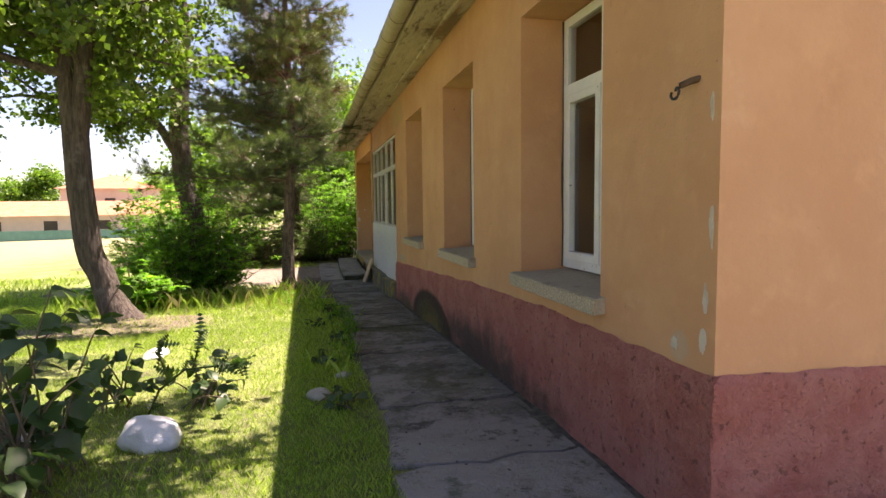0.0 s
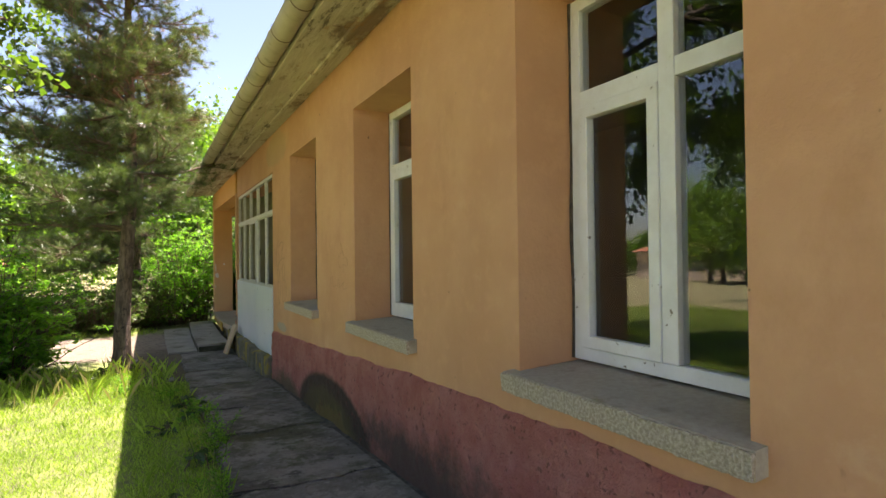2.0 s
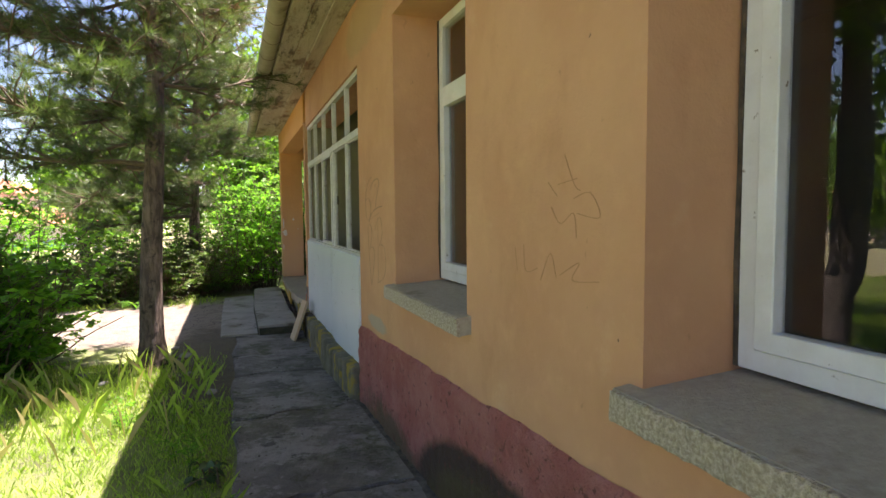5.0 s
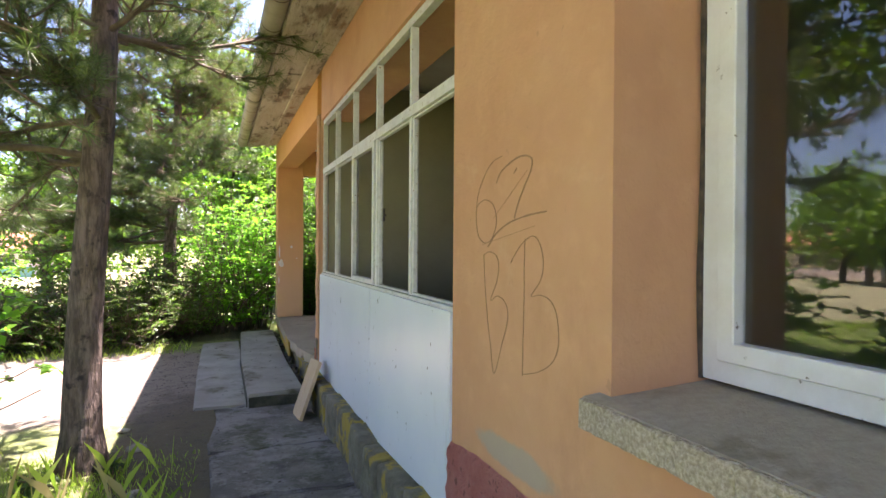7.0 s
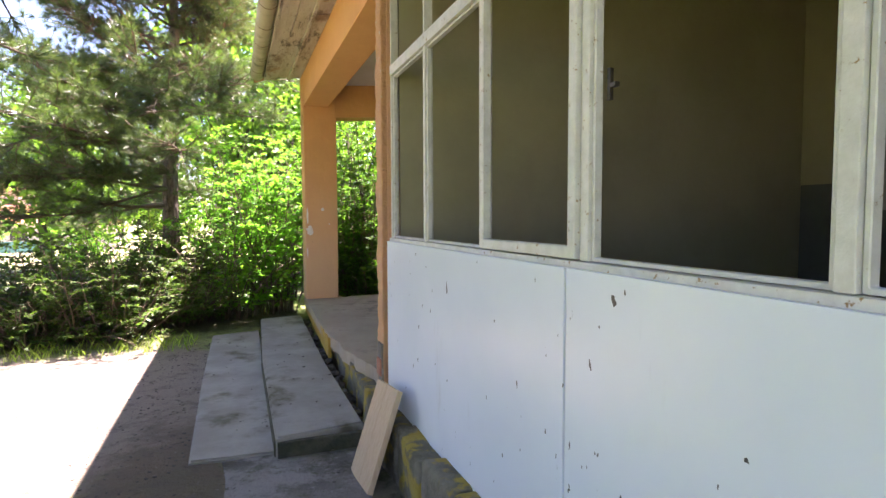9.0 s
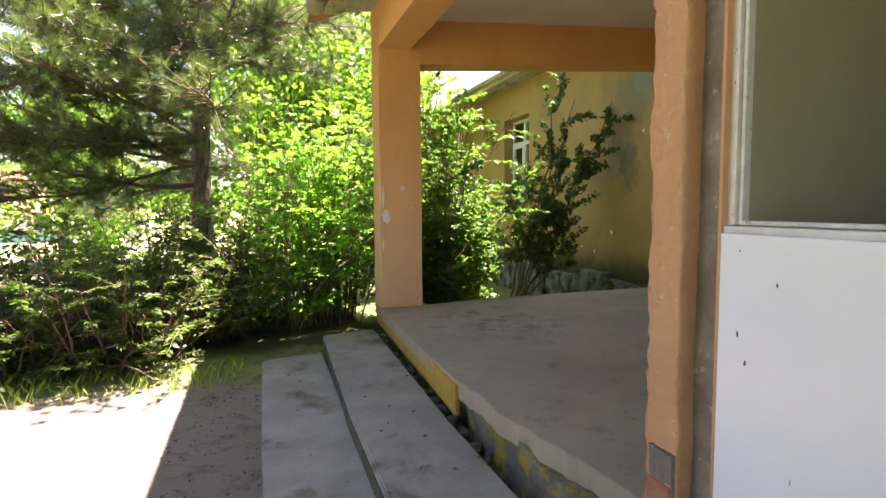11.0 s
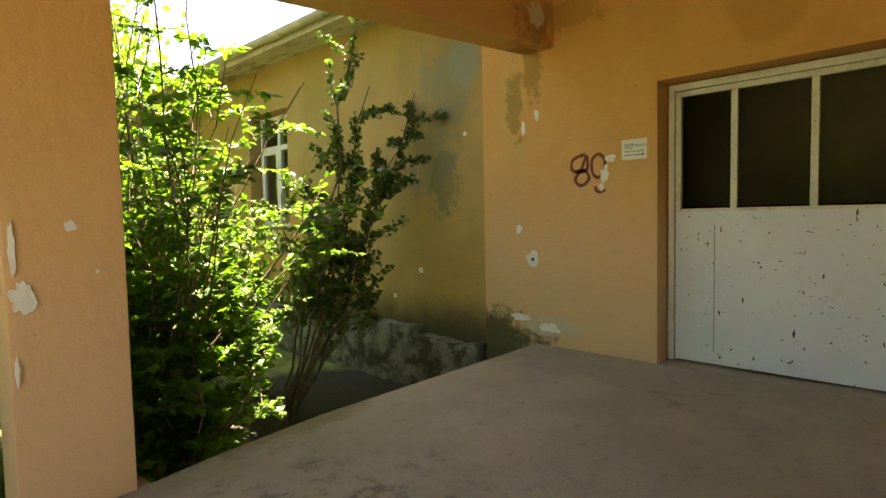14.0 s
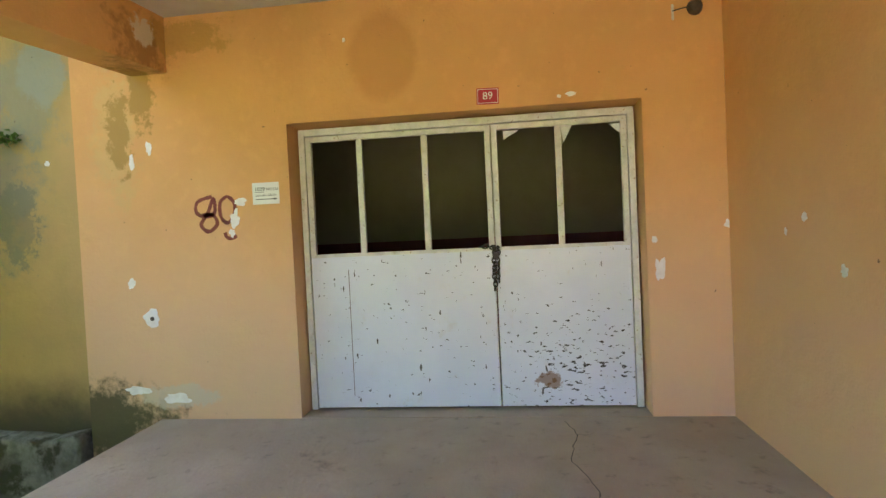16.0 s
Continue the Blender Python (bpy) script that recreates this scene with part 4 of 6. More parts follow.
def sill(y0, y1):
    s = thing("window_sill", (F, (y0 + y1) / 2, 1.1), "worn terrazzo window sill, its gravelly front edge chipped", "window sill", "sills")
    bm = boxes((F - 0.052, y0 - 0.045, 1.09, F + 0.0, y1 + 0.045, 1.166), (F + 0.0, y0 + 0.001, 1.09, F + 0.34, y1 - 0.001, 1.166))
    for v in bm.verts:
        v.co.z -= 0.022 * max(0.0, (F + 0.2 - v.co.x) / 0.25)
    part("top", bm, M_SILL, s)
    bm = boxes((F - 0.066, y0 - 0.046, 1.066, F - 0.048, y1 + 0.046, 1.141), bevel=0.006)
    bmesh.ops.subdivide_edges(bm, edges=[e for e in bm.edges if e.calc_length() > 0.3], cuts=70, use_grid_fill=True)
    for v in bm.verts:
        v.co += Vector([(0.004 * noise.noise(v.co * 14 + Vector((y0, k * 7, 0))) + 0.005 * noise.noise(v.co * 75 + Vector((y0, k * 7, 0)))) for k in range(3)])
    part("front_edge", bm, M_SILLEDGE, s, "gravelly worn edge")


for a, b in WINDOWS:
    window(a + 0.012, b - 0.012, z0=WIN_Z[0] + 0.012, z1=WIN_Z[1] - 0.01)
    sill(a, b)
window(22.07, 23.13, x=D + 0.25, z0=1.37, z1=3.03, label="white painted wing window half hidden by leaves")


# ---- glazed screen ----
def glazed_screen():
    w = thing("glazed_screen", (F, 11.9, 0.4), "old white steel screen of unglazed lights over sheet panels", "glazed screen")
    x, d = F + 0.018, 0.045
    z0, zt, z1 = 1.248, 2.215, 2.685
    ys = [GL0 + 0.01, 11.04, 11.70, 12.35, 13.0, GL1 - 0.01]
    part("rail", boxes((x - 0.012, GL0, z0 - 0.016, x + d, GL1, z0 + 0.015), bevel=0.004), M_OLDWHITE, w)
    part("rail", boxes((x - 0.004, GL0, zt - 0.028, x + d, GL1, zt + 0.028), bevel=0.004), M_OLDWHITE, w)
    part("rail", boxes((x, GL0, z1 - 0.03, x + d, GL1, z1 + 0.015), bevel=0.004), M_OLDWHITE, w)
    for i, y in enumerate(ys):
        h = 0.017 if i in (1, 2) else 0.012
        part("post", boxes((x, y - h, z0 + 0.016, x + d - 0.002, y + h, zt - 0.029), bevel=0.003), M_OLDWHITE, w)
        part("post", boxes((x, y - h * 0.7, zt + 0.029, x + d - 0.002, y + h * 0.7, z1 - 0.031), bevel=0.003), M_OLDWHITE, w)
        if i < len(ys) - 1:
            a, b = y + h + 0.002, ys[i + 1] - (0.017 if i + 1 in (1, 2) else 0.012) - 0.002
            t = 0.011
            part("glazing_frame", ring_frame(bmesh.new(), x + 0.010, x + 0.034, a, b, z0 + 0.017, zt - 0.03, t, 0.002), M_OLDWHITE, w)
    a, b, s = ys[2] + 0.024, ys[3] - 0.018, 0.034
    part("casement", ring_frame(bmesh.new(), x - 0.014, x + 0.02, a, b, z0 + 0.02, zt - 0.032, s), M_OLDWHITE, w)
    part("catch", boxes((x + 0.03, 11.64, 1.67, x + 0.042, 11.652, 1.75), (x + 0.03, 11.62, 1.70, x + 0.045, 11.64, 1.712), bevel=0.002), M_DARK, w, "dark catch handle")
    for y0, y1, zb0, zb1 in ((GL0 + 0.002, 11.735, 0.40, 0.33), (11.745, GL1 - 0.012, 0.33, 0.32)):
        bm = boxes((F - 0.012, y0, 0, F + 0.004, y1, z0 - 0.003), bevel=0.002)
        for v in bm.verts:
            if v.co.z < 0.1:
                v.co.z += zb0 + (zb1 - zb0) * (v.co.y - y0) / (y1 - y0)
        part("sheet_panel", bm, M_PANEL, w)
    part("backing", boxes((F + 0.01, GL0, 0.3, F + 0.05, GL1, z0 - 0.035)), M_ROOMLOW, w, "plain backing board")


glazed_screen()


# ---- inner door seen through the screen ----
def inner_door():
    d = thing("inner_door", (4.86, 12.7, 0.3), "grey glazed inner door in the dim room", "door")
    x = 4.835
    part("frame", ring_frame(bmesh.new(), x, x + 0.035, 12.22, 13.18, 0.3, 2.33, 0.055), M_ROOMLOW, d)
    part("lower_panel", boxes((x + 0.008, 12.27, 0.35, x + 0.03, 13.13, 1.40), bevel=0.003), M_ROOMLOW, d)
    part("glazing_bar", boxes((x + 0.004, 12.68, 1.40, x + 0.032, 12.73, 2.275), bevel=0.003), M_ROOMLOW, d)
    for y0, y1 in ((12.27, 12.68), (12.72, 13.13)):
        part("frosted_pane", boxes((x + 0.014, y0, 1.42, x + 0.020, y1, 2.275)), M_PANE, d, "pale frosted pane")
    part("lock", boxes((x - 0.02, 13.09, 1.15, x + 0.005, 13.12, 1.32), bevel=0.003), M_DARK, d, "dark lock plate")
    o = thing("inner_doorway", (4.86, 11.7, 0.3), "tall dark inner doorway with a grey frame", "doorway")
    part("frame", ring_frame(bmesh.new(), x, x + 0.035, 11.1, 12.18, 0.3, 2.9, 0.05), M_ROOMLOW, o)
    # flat dark sheet: the doorway's unlit depth is put into its colour
    part("opening", boxes((x + 0.012, 11.16, 0.36, x + 0.02, 12.12, 2.84)), M_DARK, o, "dark sheet in place of the unlit opening")


inner_door()


# ---- double door ----
def double_door():
    d = thing("double_door", (D + 0.1, 15.58, PLAT), "scratched white steel double door, chained shut, open lights above", "door")
    x, y0, y1, z0, z1, zs, ym = D + 0.17, 14.385, 16.785, PLAT + 0.008, 2.435, 1.49, 15.37
    part("frame", boxes((x, y0, z0, x + 0.06, y0 + 0.045, z1), (x, y1 - 0.045, z0, x + 0.06, y1, z1), (x, y0 + 0.045, z1 - 0.05, x + 0.06, y1 - 0.045, z1), bevel=0.004), M_OLDWHITE, d)
    for a, b, bars in ((ym + 0.004, y1 - 0.05, (15.85, 16.33)), (y0 + 0.05, ym - 0.004, (14.90,))):
        zt = z1 - 0.055
        leaf = part("leaf", ring_frame(bmesh.new(), x + 0.008, x + 0.045, a, b, z0 + 0.012, zt, 0.04), M_OLDWHITE, d)
        part("lock_rail", boxes((x + 0.006, a + 0.04, zs - 0.02, x + 0.044, b - 0.04, zs + 0.02), bevel=0.003), M_OLDWHITE, leaf)
        part("sheet", boxes((x + 0.004, a + 0.004, z0 + 0.014, x + 0.03, b - 0.004, zs - 0.005), bevel=0.002), M_DOOR, leaf, "scratched white sheet, rusty near the bottom")
        for yb in bars:
            part("glazing_bar", boxes((x + 0.010, yb - 0.022, zs + 0.02, x + 0.04, yb + 0.022, zt - 0.04), bevel=0.003), M_OLDWHITE, leaf)
    part("seam", boxes((x + 0.001, 16.45, z0 + 0.1, x + 0.003, 16.454, zs - 0.1)), M_RUST, d)
    for pts in (((14.46, 2.33), (14.46, 2.25), (14.55, 2.33)), ((15.28, 2.33), (15.17, 2.33), (15.28, 2.27)), ((14.88, 2.34), (14.86, 2.22), (14.80, 2.34))):
        bm = bmesh.new()
        f = bm.faces.new([bm.verts.new((x + 0.03, y, z)) for y, z in pts])
        r = bmesh.ops.extrude_face_region(bm, geom=[f])
        bmesh.ops.translate(bm, vec=(0.004, 0, 0), verts=[v for v in r["geom"] if isinstance(v, bmesh.types.BMVert)])
        part("glass_shard", bm, M_CHIP, d, "dusty shard of broken glass")


double_door()


# ---- plants ----
def grow(start, way, length, rng, steps=6, lift=0.0, wander=0.25):
    p, d = np.array(start, float), np.array(way, float)
    d /= np.linalg.norm(d)
    pts = [p.copy()]
    for _ in range(steps):
        d = d + rng.normal(size=3) * wander * 0.4 + np.array([0, 0, lift])
        d /= np.linalg.norm(d)
        p = p + d * length / steps
        pts.append(p.copy())
    return np.array(pts)


def taper(pts, r0, r1):
    return pts, np.linspace(r0, r1, len(pts))


def along(pts, n, rng, lo=0.25):
    """Random points on a polyline, with their directions."""
    s = rng.uniform(lo, 1, n) * (len(pts) - 1)
    i = np.minimum(s.astype(int), len(pts) - 2)
    f = (s - i)[:, None]
    return pts[i] * (1 - f) + pts[i + 1] * f, unit(pts[i + 1] - pts[i])


def bush(at, height, spread, stems, per, size, leaf, seed, name="shrub", label="dense green shrub with upright shoots", group="yard shrubs", lift=0.05, out=0.55, width=0.55, category="shrub", low=0.08):
    rng = np.random.default_rng(seed)
    t = thing(name, (at[0], at[1], gz(*at)), label, category, group)
    z0 = gz(*at) - 0.03
    wood, fol = [], []
    for _ in range(stems):
        a = rng.uniform(0, 2 * math.pi)
        r = spread * math.sqrt(rng.uniform(0, 1))
        s = (at[0] + 0.5 * r * math.cos(a), at[1] + 0.5 * r * math.sin(a), z0)
        h = height * rng.uniform(0.5, 1.0) * (1 - 0.3 * (r / spread) ** 2)
        w = (out * r * math.cos(a), out * r * math.sin(a), h * 0.8)
        p = grow(s, w, h * 1.1, rng, 7, -0.03 * rng.uniform(0, 1), 0.3)
        wood.append(taper(p, 0.010, 0.003))
        for _ in range(max(3, int(10 * h / height))):
            q, d = along(p, 1, rng, low)
            b = rng.uniform(0, 2 * math.pi)
            way = np.array([math.cos(b), math.sin(b), rng.uniform(-0.1, 0.55)]) + d[0] * 0.3
            tw = grow(q[0], way, rng.uniform(0.18, 0.42) * (0.7 + 0.2 * height), rng, 5, -0.05, 0.25)
            wood.append(taper(tw, 0.004, 0.0015))
            n = per // 6
            lq, ld = along(tw, n, rng, 0.12)
            side = np.cross(ld, np.array([[0, 0, 1.0]])) * np.where(rng.uniform(size=(n, 1)) < 0.5, 1.0, -1.0)
            fol.append(leaves(lq + side * 0.006, size, rng, side * 0.9 + ld * 0.45, 0.10, width, 0.72, 0.28))
    mesh_np("stemwork", *tubes(wood, 4), M_TWIG, t)
    mesh_np("foliage", *merge(fol), leaf, t)
    return t


def broadleaf(name, limbs, seed, leaf, label, n_leaf, size, r_cluster=0.55, twigs=5, group="yard trees"):
    """limbs: list of (points, r0, r1, leafy)."""
    rng = np.random.default_rng(seed)
    b = limbs[0][0][0]
    t = thing(name, b, label, "tree", group)
    wood, ends = [], []
    for pts, r0, r1, leafy in limbs:
        pts = np.array(pts, float)
        s = np.linspace(0, len(pts) - 1, len(pts) * 5)
        fine = np.stack([np.interp(s, np.arange(len(pts)), pts[:, k]) for k in range(3)], 1)
        fine += np.array([[noise.noise(Vector((*p, k * 5.0)[:3]) * 1.7 + Vector((k * 9, 0, 0))) * 0.05 for k in range(3)] for p in fine])
        rad = np.linspace(r0, r1, len(fine))
        if pts is not None and r0 > 0.14:
            rad = rad * (1 + 0.8 * np.exp(-np.maximum(fine[:, 2] - b[2], 0) / 0.18) * (1 if abs(fine[0, 2] - b[2]) < 0.1 else 0))
        wood.append((fine, rad))
        if leafy:
            for _ in range(leafy):
                q, d = along(fine, 1, rng, 0.3)
                way = unit(rng.normal(size=(1, 3)) * np.array([[1, 1, 0.45]]) + d * 0.7)[0]
                p = grow(q[0], way, rng.uniform(0.9, 2.0), rng, 6, -0.02, 0.4)
                wood.append(taper(p, 0.028, 0.006))
                for _ in range(twigs):
                    q2, d2 = along(p, 1, rng, 0.2)
                    p2 = grow(q2[0], rng.normal(size=3) + d2[0], rng.uniform(0.4, 0.9), rng, 4, -0.06, 0.4)
                    wood.append(taper(p2, 0.009, 0.003))
                    ends.append(p2)
    mesh_np("trunk", *tubes(wood[:1], 14), M_BARK, t, smooth=True)
    mesh_np("limbwork", *tubes(wood[1:], 6), M_BARK, t, smooth=True)
    per = max(4, n_leaf // max(1, len(ends)))
    fol = []
    for p in ends:
        q, d = along(p, per, rng, 0.05)
        fol.append(leaves(q + rng.normal(size=(per, 3)) * 0.10, size, rng, rng.normal(size=(per, 3)), 0.5, 0.8, 0.3))
    mesh_np("crown", *merge(fol), leaf, t)
    return t


def pine(at, height, low, spread, seed, lean=(0, 0), r0=0.14, clump=62, whorl=0.27, east=1.0, arms=(4, 7)):
    rng = np.random.default_rng(seed)
    z0 = gz(*at) - 0.03
    t = thing("pine_tree", (at[0], at[1], z0), "pine tree with scaly trunk and tufted long needles", "tree", "yard pines")
    zs = np.linspace(0, height, 26)
    tr = np.stack([at[0] + lean[0] * zs / height + 0.04 * np.sin(zs * 1.3 + seed), at[1] + lean[1] * zs / height + 0.04 * np.cos(zs * 1.1), z0 + zs], 1)
    rad = r0 * (1 - 0.85 * zs / height) * (1 + 0.45 * np.exp(-zs / 0.15))
    mesh_np("trunk", *tubes([(tr, rad)], 14), M_PINEBARK, t, smooth=True)
    wood, tips, tdir = [], [], []
    z = low
    while z < height - 0.3:
        for _ in range(rng.integers(*arms)):
            a = rng.uniform(0, 2 * math.pi)
            f = (z - low) / (height - low)
            L = spread * (1.0 - 0.72 * f) * rng.uniform(0.65, 1.1) * (1 - (1 - east) * max(0.0, math.cos(a + 0.5)))
            c = np.array([np.interp(z, zs, tr[:, k]) for k in range(3)])
            p = grow(c, (math.cos(a), math.sin(a), 0.05 + 0.35 * f), L, rng, 7, 0.015, 0.28)
            if p[:, 0].max() > 0.3 and p[:, 2].min() < 2.6:
                continue
            wood.append(taper(p, 0.026 * (1 - 0.5 * f), 0.006))
            for k in range(int(10 + L * 14)):
                q, d = along(p, 1, rng, 0.22)
                p2 = grow(q[0], unit(d + rng.normal(size=(1, 3)) * np.array([[0.9, 0.9, 0.35]]))[0], rng.uniform(0.22, 0.55), rng, 5, 0.05, 0.3)
                if p2[:, 0].max() > 0.15 and abs(p2[0, 1] - 12.6) < 3.5 and p2[:, 2].min() < 2.75:
                    continue
                wood.append(taper(p2, 0.008, 0.004))
                for m in (-1, -3):
                    tips.append(p2[m])
                    tdir.append(p2[m] - p2[m - 1])
        z += whorl * rng.uniform(0.8, 1.25)
    mesh_np("branchwork", *tubes(wood, 5), M_TWIG, t)
    tips, tdir = np.array(tips), unit(np.array(tdir))
    n = len(tips)
    at2 = np.repeat(tips, clump, 0) - np.repeat(tdir, clump, 0) * rng.uniform(0, 0.05, n * clump)[:, None]
    d = unit(np.repeat(tdir, clump, 0) * 0.75 + unit(rng.normal(size=(n * clump, 3))) * 0.9)
    L = rng.uniform(0.09, 0.15, n * clump)[:, None]
    s = unit(np.cross(d, rng.normal(size=d.shape))) * 0.0021
    V = np.stack([at2 - s, at2 + s, at2 + d * L], 1).reshape(-1, 3)
    Q = np.arange(n * clump * 3).reshape(-1, 3)
    cut = int(n * 0.94) * clump
    mesh_np("needles", V[:cut * 3], Q[:cut], L_PINE, t)
    mesh_np("dry_needles", V[cut * 3:], Q[cut:] - cut * 3, L_PINEDRY, t, "dry brown needle tufts")
    return t


pine((-0.15, 12.55), 7.6, 2.1, 2.2, 4, (0.15, 0.1), 0.118, east=0.5)
pine((-0.12, 19.2), 7.0, 1.6, 3.2, 9, (0.1, 0.1), 0.128, whorl=0.24, east=0.5, arms=(6, 9))

broadleaf("poplar_tree", [
    ([(-2.15, 9.9, 0.0), (-2.34, 9.9, 0.45), (-2.55, 9.9, 0.95), (-2.61, 9.9, 1.8), (-2.64, 9.9, 2.55)], 0.165, 0.15, 0),
    ([(-2.66, 9.9, 2.45), (-2.76, 9.95, 3.3), (-2.68, 10.0, 4.4), (-2.95, 10.1, 7.5)], 0.12, 0.05, 16),
    ([(-2.62, 9.9, 2.45), (-2.49, 9.85, 3.4), (-2.28, 9.8, 4.6), (-2.1, 9.6, 8.0)], 0.12, 0.05, 16),
    ([(-2.76, 9.9, 3.3), (-3.9, 9.7, 3.6), (-5.2, 9.3, 4.0)], 0.06, 0.02, 14),
    ([(-2.8, 10, 4.5), (-3.7, 8.9, 5.2), (-4.6, 7.8, 5.4)], 0.06, 0.02, 12),
    ([(-2.36, 9.85, 4.4), (-1.9, 9.0, 5.3), (-1.4, 8.2, 5.8)], 0.05, 0.02, 8)],
    21, L_TREE, "forked grey-barked deciduous tree with sparse drooping leaves", 30000, 0.10)
broadleaf("poplar_tree", [
    ([(-1.85, 13.5, -0.05), (-1.93, 13.5, 1.2), (-2.15, 13.5, 2.4), (-2.12, 13.5, 3.3), (-2.08, 13.5, 4.1)], 0.20, 0.16, 0),
    ([(-2.08, 13.5, 4.0), (-1.95, 13.6, 5.2), (-2.1, 13.7, 6.6), (-2.0, 13.8, 8.6)], 0.12, 0.04, 16),
    ([(-2.08, 13.5, 3.9), (-2.5, 13.4, 4.7), (-3.2, 13.2, 5.8), (-3.7, 13.0, 7.4)], 0.11, 0.03, 14),
    ([(-2.16, 13.5, 2.5), (-2.53, 13.45, 3.25), (-3.2, 13.4, 3.52), (-4.6, 13.1, 3.6)], 0.10, 0.03, 12),
    ([(-2.5, 13.4, 3.25), (-2.9, 13.3, 4.0), (-3.9, 13.0, 5.0)], 0.05, 0.02, 8)],
    33, L_TREE, "dark leaning deciduous tree with a wide leafy crown", 24000, 0.10)

# tree added beside the view; limbs reach +x so the crown shades the weeds
broadleaf("poplar_tree", [
    ([(-2.7, 2.9, 0.3), (-2.6, 3.0, 1.5), (-2.4, 3.1, 3.0)], 0.19, 0.16, 0),
    ([(-2.4, 3.1, 2.9), (-1.6, 3.5, 4.2), (-0.6, 4.2, 5.6), (0.4, 4.8, 6.8)], 0.11, 0.03, 28),
    ([(-2.4, 3.1, 2.9), (-2.6, 3.6, 4.5), (-2.5, 4.4, 6.5)], 0.11, 0.04, 14),
    ([(-1.6, 3.5, 4.2), (-0.4, 3.2, 5.2), (0.8, 3.2, 6.2)], 0.06, 0.02, 12),
    ([(-0.9, 4.0, 5.2), (-0.1, 5.0, 5.7), (0.5, 5.7, 6.2)], 0.05, 0.02, 16)],
    44, L_TREE, "tall deciduous tree near the corner, added to shade the front weeds", 30000, 0.10)

# shrubs under the leaning tree
for k, (x, y, h, s) in enumerate([(-2.3, 13.0, 2.25, 0.75), (-1.75, 12.9, 2.3, 0.85), (-2.35, 10.9, 0.95, 0.45), (-2.0, 12.5, 1.6, 0.8), (-1.55, 12.7, 1.4, 0.6)]):
    bush((x, y), h, s, 38, 100, 0.088, L_BRIGHT, 50 + k, label="bright leafy shrub under the leaning tree", out=0.7, width=0.6)
# hedge row beyond the soil
for k, (x, y, h, s) in enumerate([(-3.9, 17.8, 1.1, 0.9), (-3.0, 18.0, 1.05, 0.85), (-2.2, 17.75, 1.15, 0.85), (-1.4, 17.8, 1.25, 0.8), (-0.65, 17.8, 1.4, 0.8), (0.0, 18.5, 1.5, 0.7), (-1.9, 19.6, 1.1, 0.9), (-0.2, 19.0, 1.4, 0.7)]):
    bush((x, y), h, s, 80, 150, 0.053, L_HEDGE, 70 + k, "hedge_shrub", "fine-leaved green hedge shrub with spiky shoots", "hedge row", out=0.75, width=0.42)
for k, (x, y, h, s) in enumerate([(0.75, 19.5, 2.9, 0.8), (1.3, 18.75, 2.7, 0.5), (0.7, 18.7, 2.4, 0.55), (1.15, 19.9, 3.4, 0.7), (0.1, 20.6, 2.4, 0.9), (-1.2, 21.2, 1.5, 0.9), (1.6, 20.8, 3.2, 0.9), (-4.9, 22.8, 2.9, 1.0), (-4.1, 22.2, 2.4, 0.8), (1.3, 22.5, 3.6, 1.0)]):
    bush((x, y), h, s, 26, 84, 0.092, L_BRIGHT, 90 + k, "shrub", "bright green broad-leaved shrub behind the hedge", "rear shrubs", out=0.6, width=0.6)
for k, (x, y, h, s) in enumerate([(2.3, 18.75, 3.5, 0.5), (2.6, 18.95, 2.1, 0.5), (2.95, 19.5, 1.6, 0.4), (2.4, 20.2, 3.5, 0.65), (2.95, 20.6, 2.3, 0.6), (3.35, 20.4, 1.9, 0.5), (2.6, 22.6, 4.3, 0.8), (2.45, 18.6, 1.25, 0.45)]):
    bush((x, y), h, s, 54, 165, 0.072, L_REAR, 110 + k, "shrub", "bright green shrub between the column and the wing", "rear shrubs", out=0.5, width=0.6)


def young_tree():
    rng = np.random.default_rng(140)
    t = thing("young_tree", (3.75, 19.6, -0.4), "leaning young tree with dark round leaves before the wall", "tree")
    wood, fol = [], []
    for (x1, y1, z1, n) in ((5.3, 19.4, 2.75, 330), (4.75, 19.5, 2.75, 330), (4.55, 19.5, 3.45, 180), (3.75, 19.5, 1.7, 300), (5.05, 19.5, 2.2, 300), (4.95, 19.6, 1.8, 260), (4.45, 19.6, 2.3, 300), (4.7, 19.6, 1.0, 170), (4.45, 19.7, 1.5, 260), (4.2, 19.7, 1.8, 260)):
        p = np.linspace((3.76, 19.6, -0.4), (x1, y1, z1), 9) + rng.normal(size=(9, 3)) * 0.03
        p[:, 0] += 0.12 * np.sin(np.linspace(0, 3, 9))
        wood.append(taper(p, 0.016, 0.005))
        for _ in range(13):
            q, d = along(p, 1, rng, 0.42)
            p2 = grow(q[0], unit(d + rng.normal(size=(1, 3)) * 0.8)[0], rng.uniform(0.2, 0.5), rng, 4, 0.0, 0.3)
            wood.append(taper(p2, 0.006, 0.003))
            q2, d2 = along(p2, n // 4, rng, 0.1)
            fol.append(leaves(q2 + rng.normal(size=q2.shape) * 0.02, 0.05, rng, rng.normal(size=q2.shape), 0.3, 0.9, 0.3))
    mesh_np("stemwork", *tubes(wood, 5), M_TWIG, t)
    mesh_np("foliage", *merge(fol), L_DARK, t)


young_tree()


